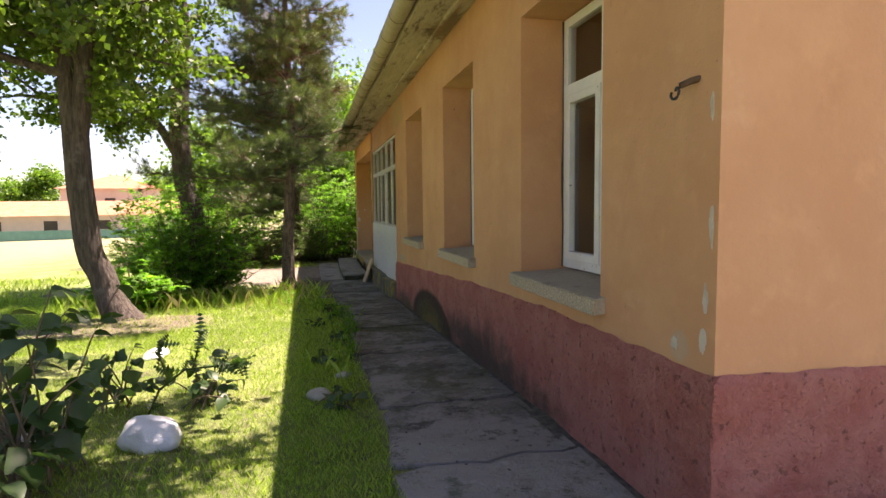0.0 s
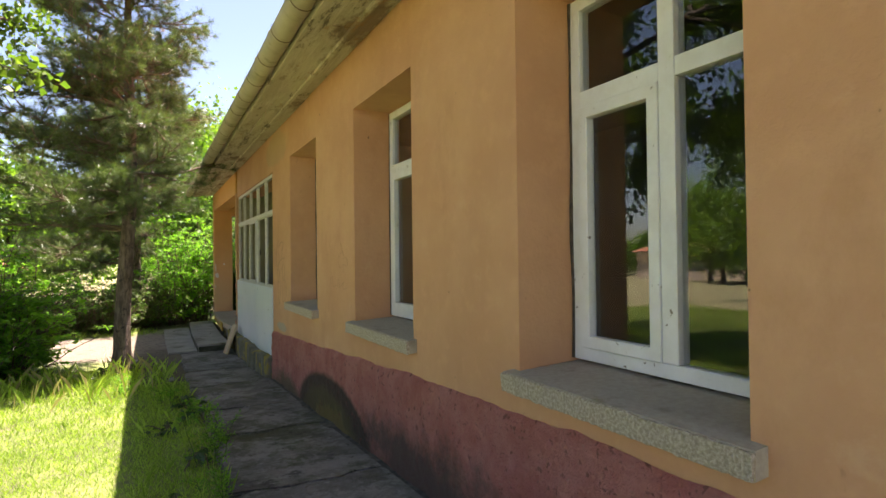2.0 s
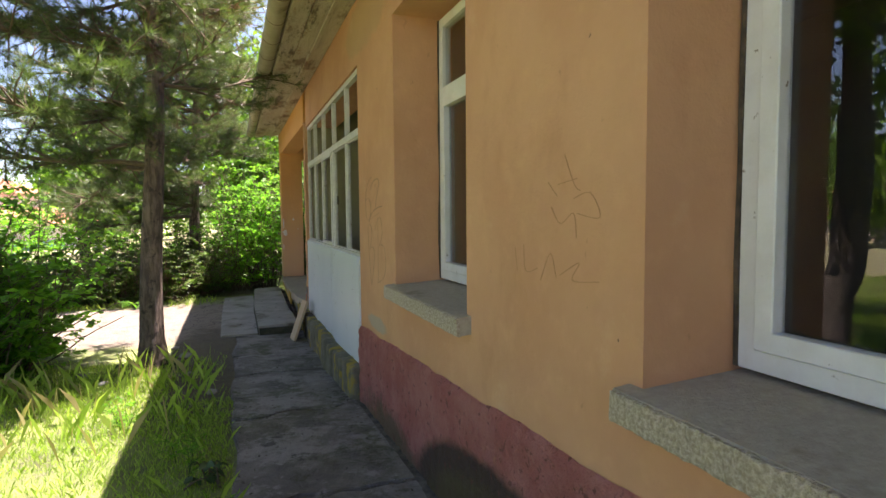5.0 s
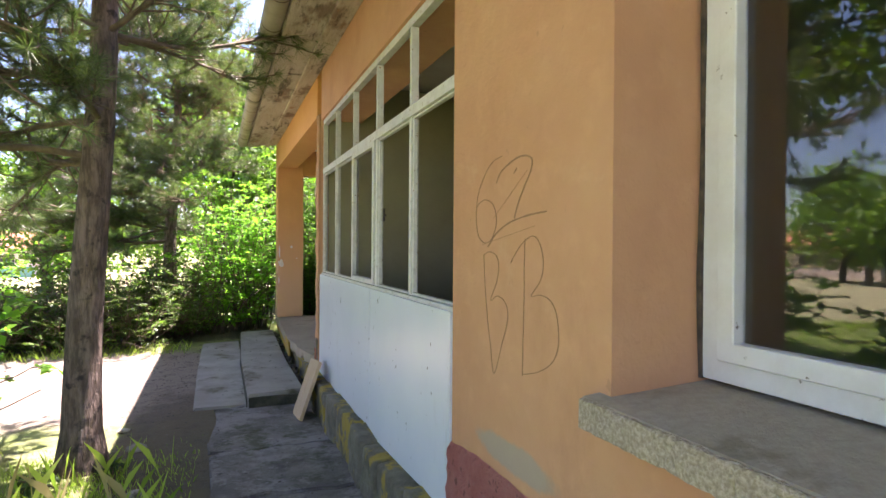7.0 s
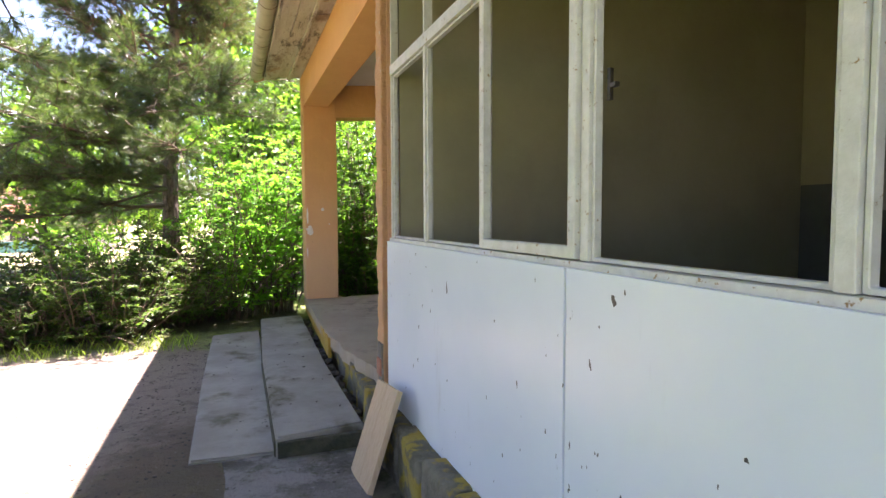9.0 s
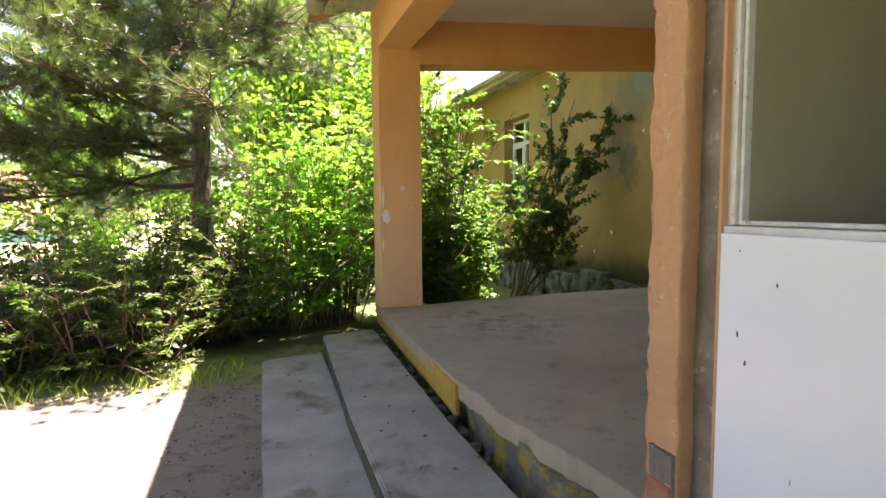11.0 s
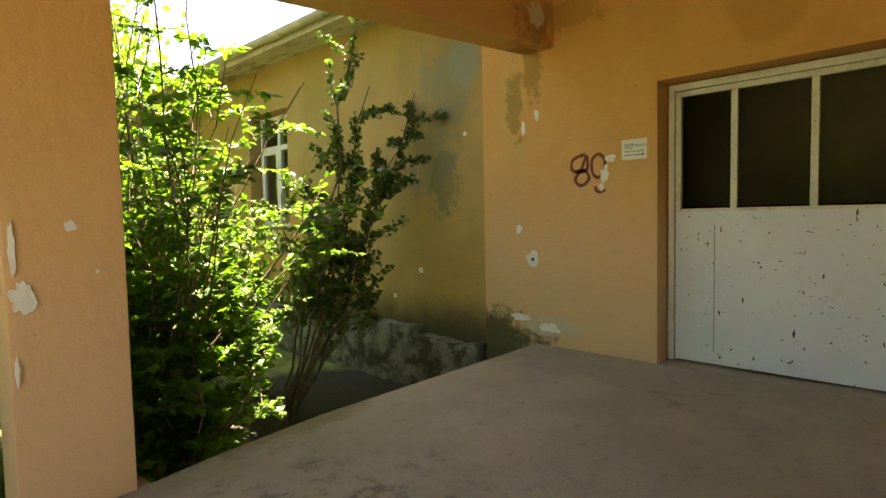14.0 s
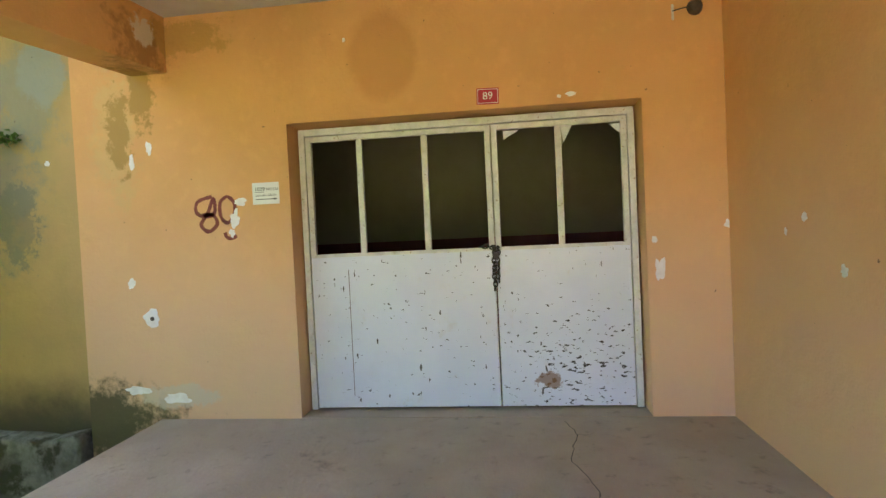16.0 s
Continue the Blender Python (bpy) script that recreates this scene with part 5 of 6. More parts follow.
# ---- grass ----
def blades(n, x0, x1, y0, y1, h0, h1, keep, seed, w=0.004):
    rng = np.random.default_rng(seed)
    x, y = rng.uniform(x0, x1, n), rng.uniform(y0, y1, n)
    k = np.array([keep(a, b) for a, b in zip(x, y)]) > rng.uniform(0, 1, n)
    x, y = x[k], y[k]
    n = len(x)
    z = np.array([ground_height(a, b) for a, b in zip(x, y)])
    at = np.stack([x, y, z - 0.005], 1)
    a = rng.uniform(0, 2 * np.pi, n)
    h = rng.uniform(h0, h1, n)
    side = np.stack([np.cos(a), np.sin(a), np.zeros(n)], 1) * w * rng.uniform(0.7, 1.6, n)[:, None]
    b = rng.uniform(0, 2 * np.pi, n)
    lean = np.stack([np.cos(b), np.sin(b), np.zeros(n)], 1) * (h * rng.uniform(0.1, 0.8, n))[:, None]
    up = np.array([[0, 0, 1.0]]) * h[:, None]
    V = np.stack([at - side, at + side, at + up * 0.6 + lean * 0.35 + side * 0.6, at + up + lean], 1).reshape(-1, 3)
    i = np.arange(n)[:, None] * 4
    return V, i + np.array([[0, 1, 2, 3]])


def lawn_keep(x, y):
    edge = 0.52 + 0.10 * noise.noise(Vector((x, y * 1.2, 0)))
    if x > edge:
        return 0.0
    v = 0.62 + 0.7 * noise.noise(Vector((x * 0.8, y * 0.8, 4))) + 0.35 * noise.noise(Vector((x * 3.1, y * 3.1, 9)))
    if y > 12.7 + 0.5 * noise.noise(Vector((x, 0, 2))) and x > -2.6:
        v *= 0.05
    if y > 10.6 and x > 0.1:
        v *= 0.25
    if (x + 2.1) ** 2 / 1.2 + (y - 9.3) ** 2 / 0.6 < 1:
        v *= 0.2
    return v


V, Q = merge([blades(210000, -4.5, 0.6, 3.2, 9.0, 0.012, 0.042, lawn_keep, 1, 0.0018), blades(110000, -5.5, 0.6, 9.0, 13.2, 0.018, 0.06, lawn_keep, 2, 0.002), blades(30000, -12, -4.5, 4, 16, 0.05, 0.14, lambda x, y: 0.8, 3, 0.004)])
tagged(mesh_np("lawn_grass", V, Q, L_GRASS), "patchy sunlit yard grass", "grass", kind="stuff")
V, Q = merge([blades(1500, -3.5, 0.4, 10.2, 12.4, 0.12, 0.30, lambda x, y: 0.3, 5, 0.002), blades(24000, 0.08, 0.60, 3.2, 11.0, 0.015, 0.045, lambda x, y: 0.7, 6, 0.0017), blades(170, 0.08, 0.60, 5.5, 11.0, 0.10, 0.18, lambda x, y: 0.7, 16, 0.0022), blades(1500, -5.5, 0.3, 16.7, 17.3, 0.03, 0.14, lambda x, y: 0.7, 7, 0.002)])
tagged(mesh_np("tall_grass", V, Q, L_GRASS), "taller rank grass in the shade and along the hedge", "grass", kind="stuff")
V, Q = blades(260, -3.2, 0.3, 9.9, 12.0, 0.15, 0.36, lambda x, y: 0.5, 8, 0.0014)
tagged(mesh_np("dry_grass", V, Q, L_DRY), "dry seeding grass stalks", "grass", kind="stuff")

# ---- far things ----
def far_house(at, length, depth, wall_h, roof_h, label, turn=0.0, windows=6):
    h = thing("far_house", (at[0], at[1], at[2]), label, "house", "far houses")
    m = Matrix.Translation(at) @ Matrix.Rotation(radians(turn), 4, "Z")
    bm = boxes((-length / 2, -depth / 2, -0.3, length / 2, depth / 2, wall_h))
    bm.transform(m)
    part("wall", bm, M_HOUSEWALL, h)
    bm = bmesh.new()
    L, W = length / 2 + 0.5, depth / 2 + 0.5
    lo = [bm.verts.new(v) for v in ((-L, -W, wall_h), (L, -W, wall_h), (L, W, wall_h), (-L, W, wall_h))]
    hi = [bm.verts.new(v) for v in ((-L + W, 0, wall_h + roof_h), (L - W, 0, wall_h + roof_h))]
    bm.faces.new((lo[0], lo[1], hi[1], hi[0]))
    bm.faces.new((lo[2], lo[3], hi[0], hi[1]))
    bm.faces.new((lo[1], lo[2], hi[1]))
    bm.faces.new((lo[3], lo[0], hi[0]))
    bm.faces.new(lo[::-1])
    bm.transform(m)
    part("roof", bm, M_ROOF, h)
    for k in range(windows):
        x = -length / 2 + length * (k + 0.5) / windows
        bm = boxes((x - 0.5, -depth / 2 - 0.03, wall_h * 0.45, x + 0.5, -depth / 2 + 0.02, wall_h * 0.8))
        bm.transform(m)
        part("window", bm, M_DARK, h)


far_house((-20, 60, -1.2), 24, 7, 2.3, 1.3, "long low pale house with a terracotta roof", 8)
far_house((-21, 72, -1.2), 9, 8, 5.0, 1.6, "two-storey pale house with a terracotta hip roof", 8, 3)
far_house((-43, 26, -1.2), 11, 8, 2.8, 1.9, "pale house with a red tiled roof across the field", 65, 4)
far_house((-46, 41, -1.2), 10, 8, 3.0, 1.8, "low house with a red tiled roof", 70, 3)
bm = boxes((-34, 54.0, -1.3, -11, 54.06, -0.1))
tagged(part("fence", bm, M_TEAL, None, "long teal sheet fence before the far house"), category="fence")


def far_tree(at, h, s, seed):
    rng = np.random.default_rng(seed)
    t = thing("far_tree", at, "distant leafy green tree beyond the field", "tree", "far trees")
    wood = [taper(grow(at, (0, 0, 1), h * 0.7, rng, 6, 0, 0.15), 0.22, 0.06)]
    fol = []
    for _ in range(26):
        a, z = rng.uniform(0, 6.28), rng.uniform(0.25, 1.0) * h
        r = s * rng.uniform(0.2, 1) * math.sqrt(max(0.05, 1 - (2 * z / h - 1.15) ** 2))
        c = np.array(at) + np.array([r * math.cos(a), r * math.sin(a), z])
        wood.append(taper(np.linspace(np.array(at) + np.array([0, 0, z * 0.6]), c, 4), 0.06, 0.02))
        m = 420 if math.hypot(at[0], at[1] - 10) < 38 else 170
        q = c + rng.normal(size=(m, 3)) * s * 0.23
        fol.append(leaves(q, 0.17 if m > 200 else 0.34, rng, None, 0.3, 0.8))
    mesh_np("trunk", *tubes(wood, 5), M_BARK, t)
    mesh_np("crown", *merge(fol), L_BUSH, t)


rng = random.Random(77)
for k in range(26):
    x = -70 + k * 3.6 + rng.uniform(-1.2, 1.2)
    y = (82 if x > -40 else 60) + rng.uniform(-6, 12)
    far_tree((x, y, -1.3), rng.uniform(4.2, 7.5), rng.uniform(2.2, 3.2), 200 + k)
for k, (x, y, h, s) in enumerate([(-24, 3, 5.5, 2.6), (-27, 10, 5.5, 2.8), (-17, 15, 8, 3.0), (-22, -4, 9, 3.4), (-4.5, 30, 5.5, 2.4), (0.5, 27, 7.5, 2.8), (4, 32, 8, 3), (-40, 12, 8, 3.5), (-46, 20, 9, 3.5), (-44, -12, 8, 3.2), (-38, 34, 8, 3), (-30, 44, 7, 3), (-34, 30, 7, 3), (2.5, 26, 7, 2.2)]):
    far_tree((x, y, gz(x, y) - 0.2), h, s, 300 + k)


# ---- small things ----
def chip(wall, axis, at, w, h, seed, material=None, label="bare plaster chip", name="paint_chip", hole=False):
    """An uneven flake, 3 mm thick, on a wall whose outward normal is -x (axis x) or -y or +y."""
    rng = random.Random(seed)
    bm = bmesh.new()
    n = 22
    ring = []
    for k in range(n):
        a = 2 * math.pi * k / n
        r = 0.78 + 0.42 * noise.noise(Vector((math.cos(a) * 1.3 + seed * 3.1, math.sin(a) * 1.3, seed))) + rng.uniform(-0.12, 0.12)
        u, v = r * w / 2 * math.cos(a), r * h / 2 * math.sin(a)
        ring.append((u, v))
    out = {"x": Vector((-1, 0, 0)), "-y": Vector((0, -1, 0)), "+y": Vector((0, 1, 0))}[axis]
    side = {"x": Vector((0, -1, 0)), "-y": Vector((1, 0, 0)), "+y": Vector((-1, 0, 0))}[axis]
    c = Vector(at)
    a = [bm.verts.new(c + side * u + Vector((0, 0, v)) + out * 0.003) for u, v in ring]
    b = [bm.verts.new(c + side * u * 1.04 + Vector((0, 0, v * 1.04)) - out * 0.002) for u, v in ring]
    bm.faces.new(a)
    for k in range(n):
        bm.faces.new((a[k], b[k], b[(k + 1) % n], a[(k + 1) % n]))
    bmesh.ops.recalc_face_normals(bm, faces=bm.faces)
    ob = part(name, bm, material or M_CHIP, wall, label)
    if hole:
        # no real hole: a dark disc carries the hole's shade as colour
        bm = bmesh.new()
        bmesh.ops.create_cone(bm, cap_ends=True, segments=10, radius1=0.016, radius2=0.016, depth=0.006, matrix=Matrix.Translation(c + out * 0.004) @ out.to_track_quat("Z", "Y").to_matrix().to_4x4())
        part("plug_hole_disc", bm, M_DARK, ob, "dark disc in place of a shaded plug hole")
    return ob


k = 0
for y, z, w, h in ((17.91, 1.095, 0.12, 0.12), (18.06, 1.36, 0.06, 0.07), (17.22, 1.80, 0.07, 0.12), (17.17, 1.92, 0.09, 0.06), (17.25, 1.70, 0.05, 0.06), (14.29, 1.32, 0.06, 0.15), (14.32, 1.52, 0.03, 0.05), (13.86, 1.60, 0.05, 0.05), (14.82, 2.51, 0.07, 0.03), (14.9, 2.50, 0.03, 0.02), (18.0, 2.25, 0.04, 0.12), (17.86, 2.35, 0.05, 0.09), (18.05, 0.56, 0.20, 0.06), (17.75, 0.50, 0.22, 0.08), (16.35, 3.0, 0.02, 0.03)):
    chip(wall_door, "x", (D, y, z), w * 1.3, h * 1.25, k, hole=(k == 0))
    k += 1
for y, z, w, h in ((19.42, 0.91, 0.09, 0.07), (20.2, 0.66, 0.07, 0.05), (19.85, 0.60, 0.05, 0.06), (18.75, 2.3, 0.05, 0.05)):
    chip(wall_wing, "x", (D + 0.07, y, z), w, h, k)
    k += 1
for x, z, w, h in ((4.55, 1.55, 0.03, 0.05), (4.36, 1.62, 0.06, 0.05), (4.05, 1.38, 0.06, 0.06), (3.2, 1.2, 0.05, 0.08)):
    chip(wall_return, "+y", (x, RET, z), w, h, k)
    k += 1
for x, z, w, h in ((1.765, 1.485, 0.05, 0.055), (1.60, 1.22, 0.09, 0.15), (1.575, 1.40, 0.03, 0.22), (1.57, 0.95, 0.02, 0.12), (1.85, 1.3, 0.02, 0.02)):
    chip(column, "-y", (x, 17.654, z), w, h, k)
    k += 1
for y, z, w, h in ((3.47, 1.10, 0.05, 0.10), (3.46, 1.25, 0.03, 0.12), (3.44, 1.5, 0.025, 0.16), (3.62, 1.06, 0.05, 0.06), (3.45, 1.9, 0.02, 0.10)):
    chip(wall_front, "x", (F - 0.001, y, z), w, h, k, simple("grey_mortar_patch", (0.46, 0.40, 0.33), (0.56, 0.50, 0.42), 12, 0.95, 0.004, 50), "grey mortar repair patch")
    k += 1

# broken end of the return wall: bricks and mortar
rng = random.Random(31)
for r in range(5):
    y = GL1 + 0.135 + (0.0 if r % 2 else 0.09)
    z = PLAT - 0.28 + r * 0.115
    while y < RET - 0.05:
        w = min(0.19, RET - 0.01 - y)
        bm = boxes((F - 0.022 - rng.uniform(0, 0.006), y, z, F + 0.03, y + w - 0.012, z + 0.10), bevel=0.006)
        part("brick", rough_edges(bm, 0.006, 1, r), M_BRICK, wall_return)
        y += w
bm = boxes((F - 0.016, GL1 + 0.132, 0.0, F + 0.02, RET - 0.02, PLAT + 0.26))
part("mortar_bed", rough_edges(bm, 0.012, 6), M_MORTAR, wall_return, "pale mortar round the exposed bricks")


# ---- leaning plank ----
def plank():
    t = thing("wooden_plank", (1.42, 13.22, 0.03), "pale laminate board leaning against the sheet panel", "board")
    w, h, th = 0.36, 0.50, 0.028
    lean = Matrix.Translation((1.30, 13.20, 0.03)) @ Matrix.Rotation(radians(20), 4, "Y") @ Matrix.Rotation(radians(-6), 4, "X")
    for y0, y1 in ((-w / 2, -0.002), (0.002, w / 2)):
        bm = boxes((-th, y0, 0.0, 0, y1, h), bevel=0.002)
        bm.transform(lean)
        part("strip", bm, M_WOOD, t)


plank()


# ---- lettering and strokes ----
def lettering(text, size, at, turn, material, parent, name, spacing=1.0):
    cu = bpy.data.curves.new(name, "FONT")
    cu.body, cu.size, cu.extrude = text, size, 0.0006
    cu.align_x, cu.align_y, cu.space_character = "CENTER", "CENTER", spacing
    ob = bpy.data.objects.new(name, cu)
    scene.collection.objects.link(ob)
    bpy.context.view_layer.update()
    me = bpy.data.meshes.new_from_object(ob.evaluated_get(bpy.context.evaluated_depsgraph_get()))
    bpy.data.objects.remove(ob)
    me.transform(Matrix.Translation(at) @ turn)
    return finish(name, me, material, parent)


TO_WEST = Matrix.Rotation(radians(-90), 4, "Z") @ Matrix.Rotation(radians(90), 4, "X")


def notice():
    t = thing("paper_notice", (D, 16.98, 1.97), "white paper notice with black print and an arrow", "sign")
    part("sheet", boxes((D - 0.003, 16.878, 1.893, D - 0.001, 17.078, 2.047)), M_PAPER, t)
    x = D - 0.0038
    lettering("1029", 0.040, (x, 17.022, 2.000), TO_WEST, M_INK, t, "number_print")
    lettering("NO.LU", 0.029, (x, 16.93, 1.998), TO_WEST, M_INK, t, "word_print")
    lettering("SANDIĞA GİDER", 0.0195, (x, 16.978, 1.955), TO_WEST, M_INK, t, "line_print", 1.05)
    part("underline", boxes((x, 16.985, 1.977, x + 0.0005, 17.060, 1.980)), M_INK, t)
    bm = boxes((x, 16.915, 1.926, x + 0.0005, 17.055, 1.931))
    f = bm.faces.new([bm.verts.new((x, y, z)) for y, z in ((16.918, 1.938), (16.918, 1.919), (16.893, 1.9285))])
    part("arrow", bm, M_INK, t)


notice()


def number_plate():
    t = thing("number_plate", (D, 15.37, 2.53), "small red enamel house number plate, slightly tilted", "sign")
    tilt = Matrix.Translation((D, 15.37, 2.535)) @ Matrix.Rotation(radians(1.5), 4, "X")
    bm = boxes((-0.008, -0.075, -0.055, -0.001, 0.075, 0.055), bevel=0.003)
    bm.transform(tilt)
    part("plate", bm, M_REDPLATE, t)
    bm = boxes((-0.0095, -0.068, 0.044, -0.0075, 0.068, 0.047), (-0.0095, -0.068, -0.047, -0.0075, 0.068, -0.044), (-0.0095, 0.065, -0.044, -0.0075, 0.068, 0.044), (-0.0095, -0.068, -0.044, -0.0075, -0.065, 0.044))
    bm.transform(tilt)
    part("border", bm, M_PAPER, t)
    lettering("89", 0.07, (D - 0.0095, 15.37, 2.535), TO_WEST, M_PAPER, t, "number_print")


number_plate()


def strokes(name, label, material, width, lines, place, depth=0.0015):
    """Flat hand-drawn lines on a wall that faces -x."""
    bm = bmesh.new()
    for line in lines:
        pts = [place(u, v) for u, v in line]
        fine = []
        for i in range(len(pts) - 1):
            p0, p1, p2, p3 = pts[max(i - 1, 0)], pts[i], pts[i + 1], pts[min(i + 2, len(pts) - 1)]
            for s in range(6):
                f = s / 6
                fine.append(0.5 * ((2 * p1) + (p2 - p0) * f + (2 * p0 - 5 * p1 + 4 * p2 - p3) * f * f + (3 * p1 - p0 - 3 * p2 + p3) * f ** 3))
        fine.append(pts[-1])
        prev = None
        for i, p in enumerate(fine):
            d = fine[min(i + 1, len(fine) - 1)] - fine[max(i - 1, 0)]
            n = Vector((0, -d.z, d.y))
            n = n.normalized() * width * 0.5 * (1 + 0.35 * noise.noise(p * 40)) if n.length > 1e-6 else Vector((0, 0, width / 2))
            cur = (bm.verts.new(p + n), bm.verts.new(p - n))
            if prev:
                bm.faces.new((prev[0], prev[1], cur[1], cur[0]))
            prev = cur
    r = bmesh.ops.extrude_face_region(bm, geom=bm.faces[:])
    bmesh.ops.translate(bm, vec=(-depth, 0, 0), verts=[v for v in r["geom"] if isinstance(v, bmesh.types.BMVert)])
    bmesh.ops.recalc_face_normals(bm, faces=bm.faces)
    return tagged(part(name, bm, material, None, label), category="graffiti")


EIGHT = [(0.42, 0.97), (0.06, 0.86), (0.02, 0.62), (0.24, 0.52), (0.47, 0.60), (0.45, 0.92), (0.30, 0.60), (0.12, 0.34), (0.30, 0.18), (0.52, 0.34), (0.42, 0.55), (0.16, 0.56)]
NINE = [(0.80, 0.96), (0.62, 0.82), (0.62, 0.50), (0.78, 0.36), (0.95, 0.52), (0.96, 0.80), (0.80, 0.96)]
TAIL = [(0.70, 0.14), (0.74, 0.03), (0.88, 0.0), (0.98, 0.06)]
strokes("painted_number", "dark red-brown number 89 brushed on the plaster", M_SPRAY, 0.026, [EIGHT, NINE, TAIL], lambda u, v: Vector((D - 0.001, 17.52 - 0.31 * u, 1.66 + 0.32 * v)), 0.001)

SIX = [(9.998, 1.829), (10.073, 1.816), (10.139, 1.769), (10.187, 1.704), (10.199, 1.621), (10.179, 1.557), (10.124, 1.531), (10.073, 1.545), (10.038, 1.592), (10.042, 1.639), (10.073, 1.673), (10.124, 1.688), (10.171, 1.679), (10.199, 1.661)]
TWO = [(10.038, 1.741), (10.005, 1.775), (9.931, 1.801), (9.865, 1.81), (9.814, 1.8), (9.8, 1.781), (9.814, 1.748), (9.854, 1.702), (9.892, 1.648), (9.908, 1.611)]
BAR = [(10.101, 1.516), (10.045, 1.559), (9.967, 1.592), (9.886, 1.609), (9.805, 1.619), (9.716, 1.624)]
TICK = [(9.914, 1.76), (9.895, 1.775)]
ONE_B = [(10.132, 1.488), (10.122, 1.386), (10.098, 1.251), (10.073, 1.159), (10.045, 1.071), (9.986, 1.189), (9.949, 1.277), (9.967, 1.328), (10.025, 1.346), (10.075, 1.327), (10.031, 1.394), (10.015, 1.451), (10.038, 1.488), (10.087, 1.499), (10.132, 1.488)]
BEE = [(9.931, 1.465), (9.886, 1.508), (9.834, 1.541), (9.786, 1.551), (9.75, 1.524), (9.732, 1.471), (9.746, 1.418), (9.8, 1.366), (9.751, 1.372), (9.701, 1.364), (9.666, 1.334), (9.649, 1.275), (9.655, 1.218), (9.693, 1.171), (9.769, 1.133), (9.845, 1.112)]
STEM = [(9.839, 1.545), (9.844, 1.459), (9.843, 1.361), (9.847, 1.23), (9.85, 1.106)]
SCRATCHES = [
    [(7.689, 1.664), (7.637, 1.619)],
    [(7.6, 1.74), (7.552, 1.653), (7.521, 1.632)],
    [(7.636, 1.655), (7.536, 1.667)],
    [(7.673, 1.589), (7.621, 1.539), (7.554, 1.569), (7.539, 1.499)],
    [(7.538, 1.569), (7.432, 1.558), (7.475, 1.624), (7.553, 1.611)],
    [(7.902, 1.456), (7.887, 1.375)],
    [(7.842, 1.468), (7.828, 1.381), (7.752, 1.395)],
    [(7.734, 1.358), (7.676, 1.447), (7.642, 1.375)],
    [(7.624, 1.385), (7.524, 1.43), (7.557, 1.377), (7.433, 1.386)],
    [(10.147, 1.525), (9.781, 1.583)],
    [(9.829, 1.761), (10.059, 1.618)],]
ON_FRONT = lambda y, z: Vector((F - 0.0005, y, z))
strokes("charcoal_scrawl", "thin charcoal figures 62 and letters scrawled on the wall", M_PENCIL, 0.0034, [SIX, ONE_B, BEE, STEM], ON_FRONT, 0.001)
strokes("charcoal_scrawl", "thick smudged charcoal strokes of a figure two on the wall", M_PENCIL, 0.0058, [TWO, BAR, TICK], ON_FRONT, 0.001)
strokes("charcoal_scratch", "faint charcoal scratches on the plaster by the window", M_FAINT, 0.0030, SCRATCHES[:9], ON_FRONT, 0.0008)
for line in SCRATCHES[9:]:
    strokes("charcoal_scratch", "short faint charcoal tick on the plaster", M_FAINT, 0.0030, [line], ON_FRONT, 0.0008)
CRACKS = [[(5.2, 14.95), (4.95, 14.90), (4.6, 14.98), (4.2, 14.88), (3.9, 14.93), (3.5, 14.84)]]
bm = bmesh.new()
for line in CRACKS:
    pr = None
    for i in range((len(line) - 1) * 8 + 1):
        j, f = min(i // 8, len(line) - 2), (i - 8 * min(i // 8, len(line) - 2)) / 8
        x = line[j][0] * (1 - f) + line[j + 1][0] * f
        y = line[j][1] * (1 - f) + line[j + 1][1] * f + 0.02 * noise.noise(Vector((x * 12, 3, 0)))
        w = 0.003 + 0.0015 * noise.noise(Vector((x * 20, 8, 0)))
        cur = (bm.verts.new((x, y - w, PLAT + 0.001)), bm.verts.new((x, y + w, PLAT + 0.001)))
        if pr:
            bm.faces.new((pr[0], cur[0], cur[1], pr[1]))
        pr = cur
part("crack", bm, M_RUBBLE, porch_floor, "hairline crack in the screed")


